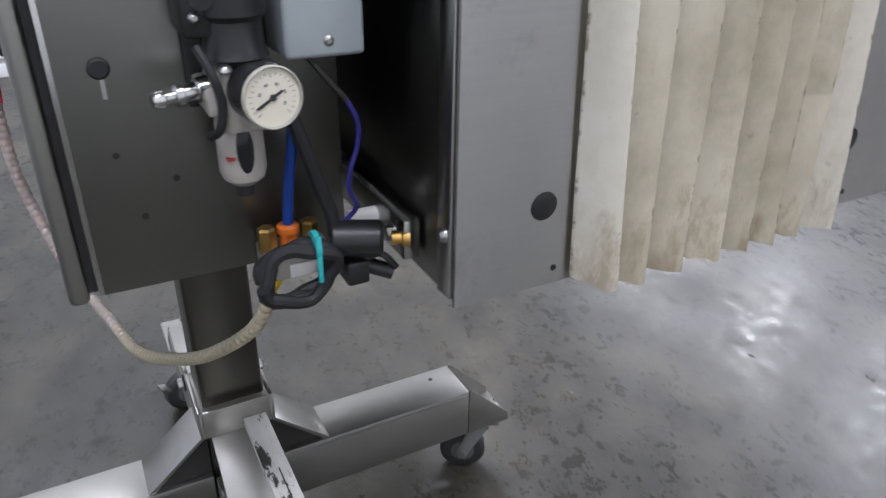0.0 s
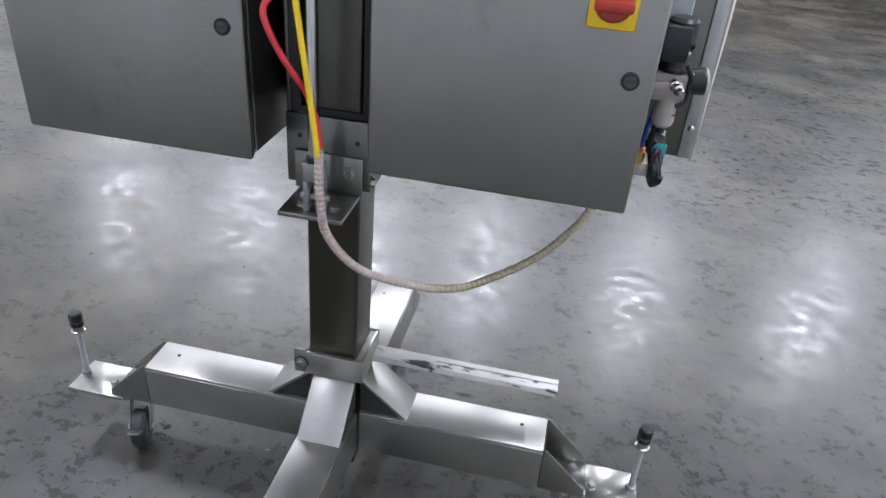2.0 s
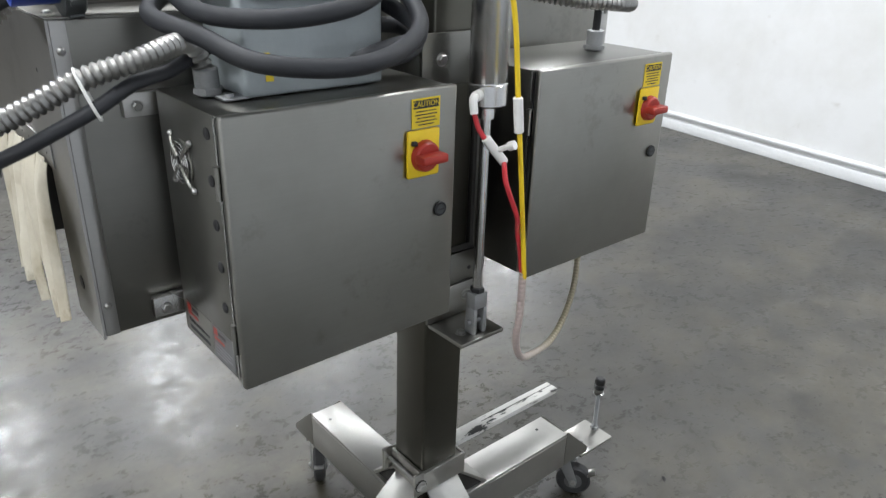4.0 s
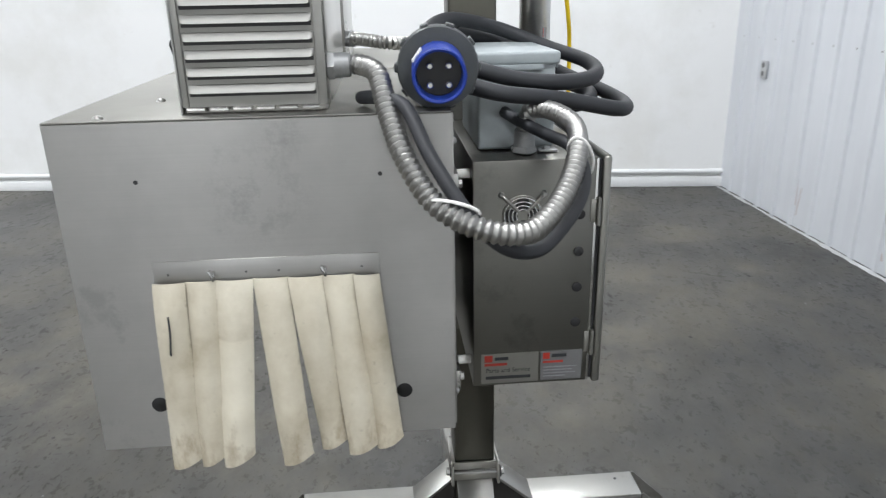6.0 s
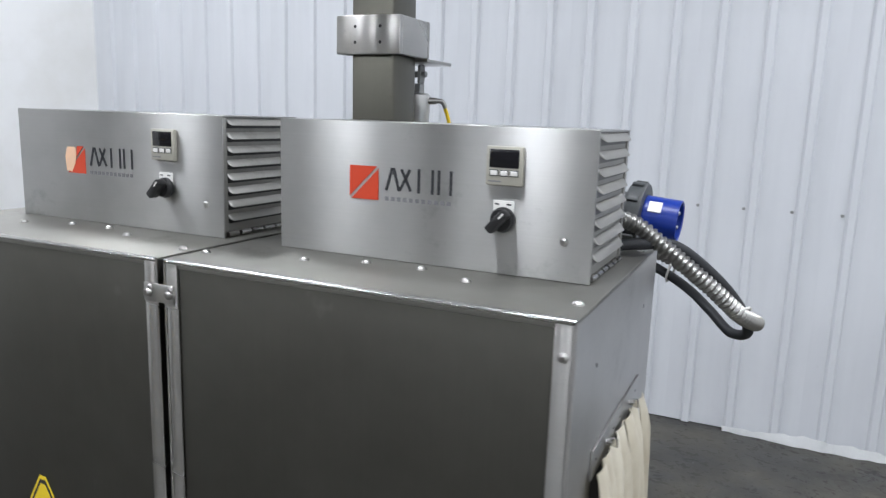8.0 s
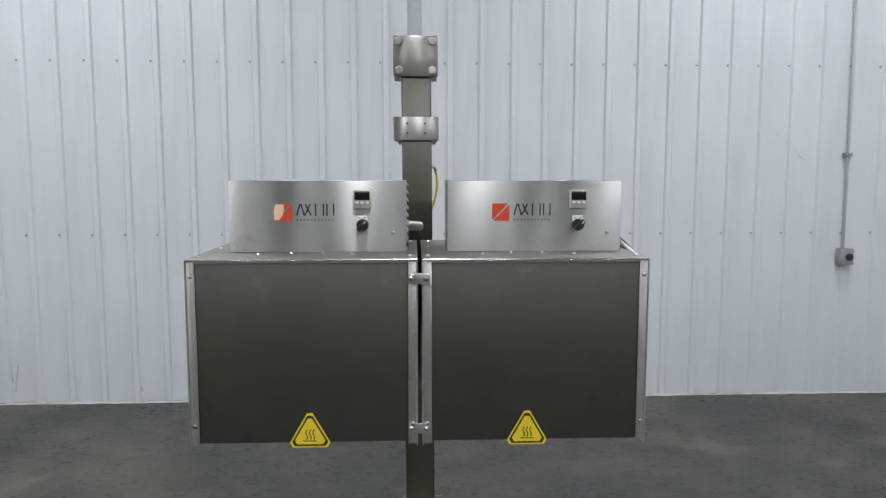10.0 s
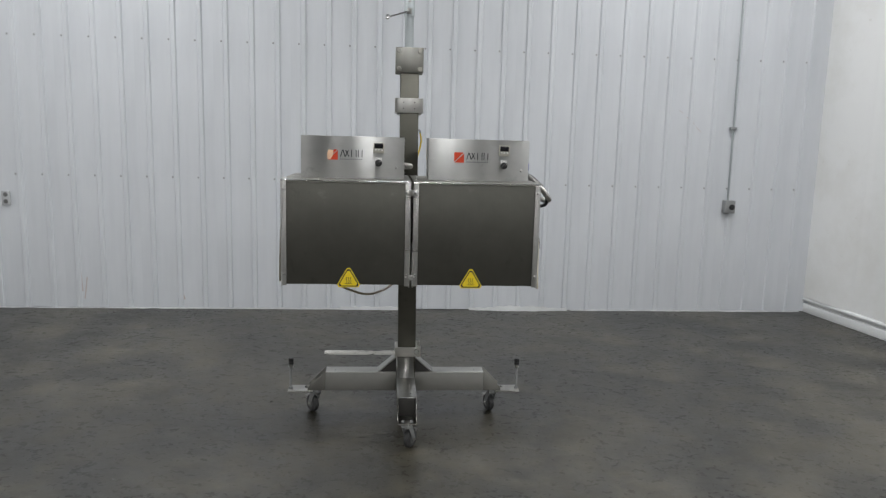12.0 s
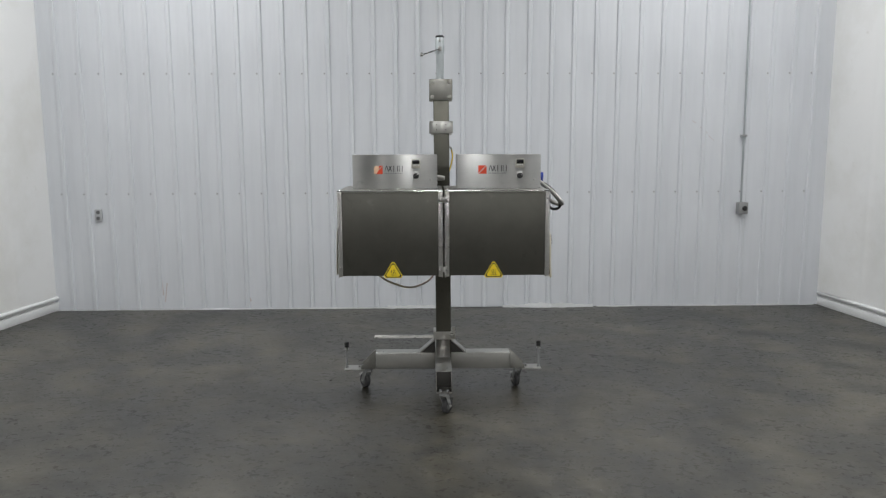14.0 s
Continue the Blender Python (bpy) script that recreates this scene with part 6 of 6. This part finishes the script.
fpart("chassis", join(prism([(-0.95, 0.30), (0.70, 0.30), (0.70, 0.75), (0.25, 0.85), (-0.20, 0.85), (-0.35, 1.10), (-0.95, 1.05), (-1.05, 0.60)], "y", -0.50, 0.50, 0.04)), "machine_yellow", fk)
fpart("counterweight", prism([(-1.20, 0.35), (-0.97, 0.35), (-0.97, 1.02), (-1.12, 0.95)], "y", -0.48, 0.48, 0.04), "machine_black", fk)
fpart("seat", join(box(-0.70, -0.25, -0.25, 0.25, 1.10, 1.22, 0.04), box(-0.80, -0.68, -0.25, 0.25, 1.15, 1.62, 0.04)), "machine_black", fk)
fpart("overhead_guard", join(box(-0.90, 0.35, -0.45, 0.45, 2.05, 2.12, 0.02), *[rod((x, y, 0.85), (x2, y, 2.07), 0.035, 10) for x, x2 in ((-0.9, -0.8), (0.45, 0.25)) for y in (-0.42, 0.42)]), "machine_black", fk)
fpart("mast", join(*[box(0.72, 0.84, y - 0.06, y + 0.06, 0.08, 2.15, 0.01) for y in (-0.32, 0.32)], box(0.73, 0.83, -0.3, 0.3, 1.95, 2.05, 0.01), box(0.73, 0.83, -0.3, 0.3, 0.35, 0.50, 0.01), box(0.85, 0.90, -0.45, 0.45, 0.15, 0.55, 0.01)), "machine_black", fk)
fpart("fork", join(box(0.90, 1.85, -0.30, -0.20, 0.06, 0.10, 0.01), box(0.90, 1.85, 0.20, 0.30, 0.06, 0.10, 0.01)), "machine_black", fk)
for x, r in ((0.45, 0.32), (-0.80, 0.27)):
    for s in (-1, 1):
        wl = fpart("wheel", lathe((x, s * 0.40, r), (x, s * 2, r), [(0, r * 0.7), (0.01, r * 0.96), (0.04, r), (0.14, r), (0.17, r * 0.95), (0.18, r * 0.7)], 26), "wheel", fk)
        fpart("rim", lathe((x, s * 0.56, r), (x, s * 2, r), [(0, r * 0.55), (0.03, r * 0.50)], 20), "machine_yellow", wl)
tc = thing("tool_chest", (-11.10, -8.41, 0.0), "dark rolling tool chest with bright drawer pulls", "tool chest")
TM = Matrix.Translation((-11.10, -8.41, 0)) @ Matrix.Rotation(radians(30), 4, "Z")
body_tc = part("body", turned(box(-0.25, 0.25, -0.36, 0.36, 0.14, 1.36, 0.015), TM), "machine_black", tc)
for k in range(8):
    dr = part("drawer", turned(box(0.25, 0.268, -0.335, 0.335, 0.19 + k * 0.142, 0.318 + k * 0.142, 0.006), TM), "machine_black", tc)
    part("handle", turned(box(0.268, 0.284, -0.31, 0.31, 0.296 + k * 0.142, 0.305 + k * 0.142, 0.003), TM), "zinc", dr)
for sx in (-0.18, 0.18):
    for sy in (-0.28, 0.28):
        part("caster", turned(join(lathe((sx, sy - 0.02, 0.055), (sx, 5, 0.055), [(0, 0.04), (0.005, 0.055), (0.035, 0.055), (0.04, 0.04)], 18), box(sx - 0.03, sx + 0.03, sy - 0.03, sy + 0.03, 0.10, 0.142, 0.004)), TM), "rubber", tc)

pr = thing("upright_machine", (-9.45, -8.75, 0.0), "dark upright workshop machine with a yellow guard post", "machine")
PM = Matrix.Translation((-9.45, -8.75, 0)) @ Matrix.Rotation(radians(34), 4, "Z")
part("base", turned(box(-0.35, 0.35, -0.42, 0.30, 0.0, 0.72, 0.02), PM), "machine_black", pr)
part("column", turned(box(-0.30, 0.0, -0.36, 0.20, 0.72, 2.15, 0.03), PM), "machine_black", pr)
part("head", turned(prism([(-0.30, 1.55), (0.28, 1.62), (0.30, 2.0), (-0.30, 2.2)], "y", -0.38, 0.16, 0.02), PM), "machine_black", pr)
part("table", turned(box(0.0, 0.36, -0.40, 0.26, 0.90, 0.96, 0.008), PM), "zinc", pr)
part("guard_post", turned(sweep([(0.12, 0.36, 0.0), (0.12, 0.36, 0.9), (0.10, 0.34, 1.6), (0.02, 0.26, 2.2)], 0.035, 10, 5), PM), "machine_yellow", pr)
wb = thing("workbench", (-11.9, -9.9, 0.0), "dark steel workbench with a back panel along the warehouse wall", "workbench")
WM = Matrix.Translation((-11.9, -9.9, 0)) @ Matrix.Rotation(radians(8), 4, "Z")
part("worktop", turned(box(-0.38, 0.38, -1.1, 1.0, 0.84, 0.90, 0.01), WM), "machine_black", wb)
part("back_panel", turned(box(-0.40, -0.36, -1.1, 1.0, 0.90, 1.75, 0.006), WM), "farwall", wb)
part("shelf", turned(box(-0.34, 0.30, -1.05, 0.95, 0.28, 0.31, 0.006), WM), "machine_black", wb)
for sx in (-0.33, 0.33):
    for sy in (-1.04, 0.94):
        part("leg", turned(box(sx - 0.03, sx + 0.03, sy - 0.03, sy + 0.03, 0.0, 0.84, 0.005), WM), "machine_black", wb)
bn = thing("parts_bin", (-11.7, -9.6, 0.90), "small yellow plastic parts bin on the workbench", "bin")
part("tub", turned(join(box(0.05, 0.30, 0.10, 0.42, 0.901, 0.925, 0.004), box(0.05, 0.07, 0.10, 0.42, 0.925, 1.05, 0.004), box(0.28, 0.30, 0.10, 0.42, 0.925, 0.99, 0.004), box(0.07, 0.28, 0.10, 0.12, 0.925, 1.04, 0.004), box(0.07, 0.28, 0.40, 0.42, 0.925, 1.04, 0.004)), WM), "machine_yellow", bn)

# ---- loose bits on the floor ----
rnd = random.Random(5)


def crumbs(count, small, large, ratio):
    """Flat chips with uneven outlines, lying on the concrete."""
    bm = bmesh.new()
    for k in range(count):
        x, y = rnd.uniform(-3.8, 3.8), rnd.uniform(-4.2, 2.3)
        r = rnd.uniform(small, large) * (1.6 if rnd.random() < 0.1 else 1)
        n, a0, st_ = rnd.randint(4, 7), rnd.uniform(0, 6), rnd.uniform(ratio, 1.0)
        rim = []
        for i in range(n):
            q = 2 * math.pi * i / n
            dx, dy = r * rnd.uniform(0.6, 1.2) * math.cos(q), st_ * r * rnd.uniform(0.6, 1.2) * math.sin(q)
            rim.append((x + dx * math.cos(a0) - dy * math.sin(a0), y + dx * math.sin(a0) + dy * math.cos(a0)))
        lo = [bm.verts.new((u, v, 0.0004)) for u, v in rim]
        mid = bm.verts.new((x, y, r * 0.35))
        for i in range(n):
            bm.faces.new((lo[i], lo[(i + 1) % n], mid))
    return bm


solid("floor_debris", crumbs(190, 0.003, 0.011, 0.3), "rubber", "small dark crumbs and flakes scattered on the concrete", "debris", kind="stuff")
solid("floor_debris", crumbs(60, 0.002, 0.006, 0.4), "platewhite", "tiny pale paint chips scattered on the concrete", "debris", kind="stuff")
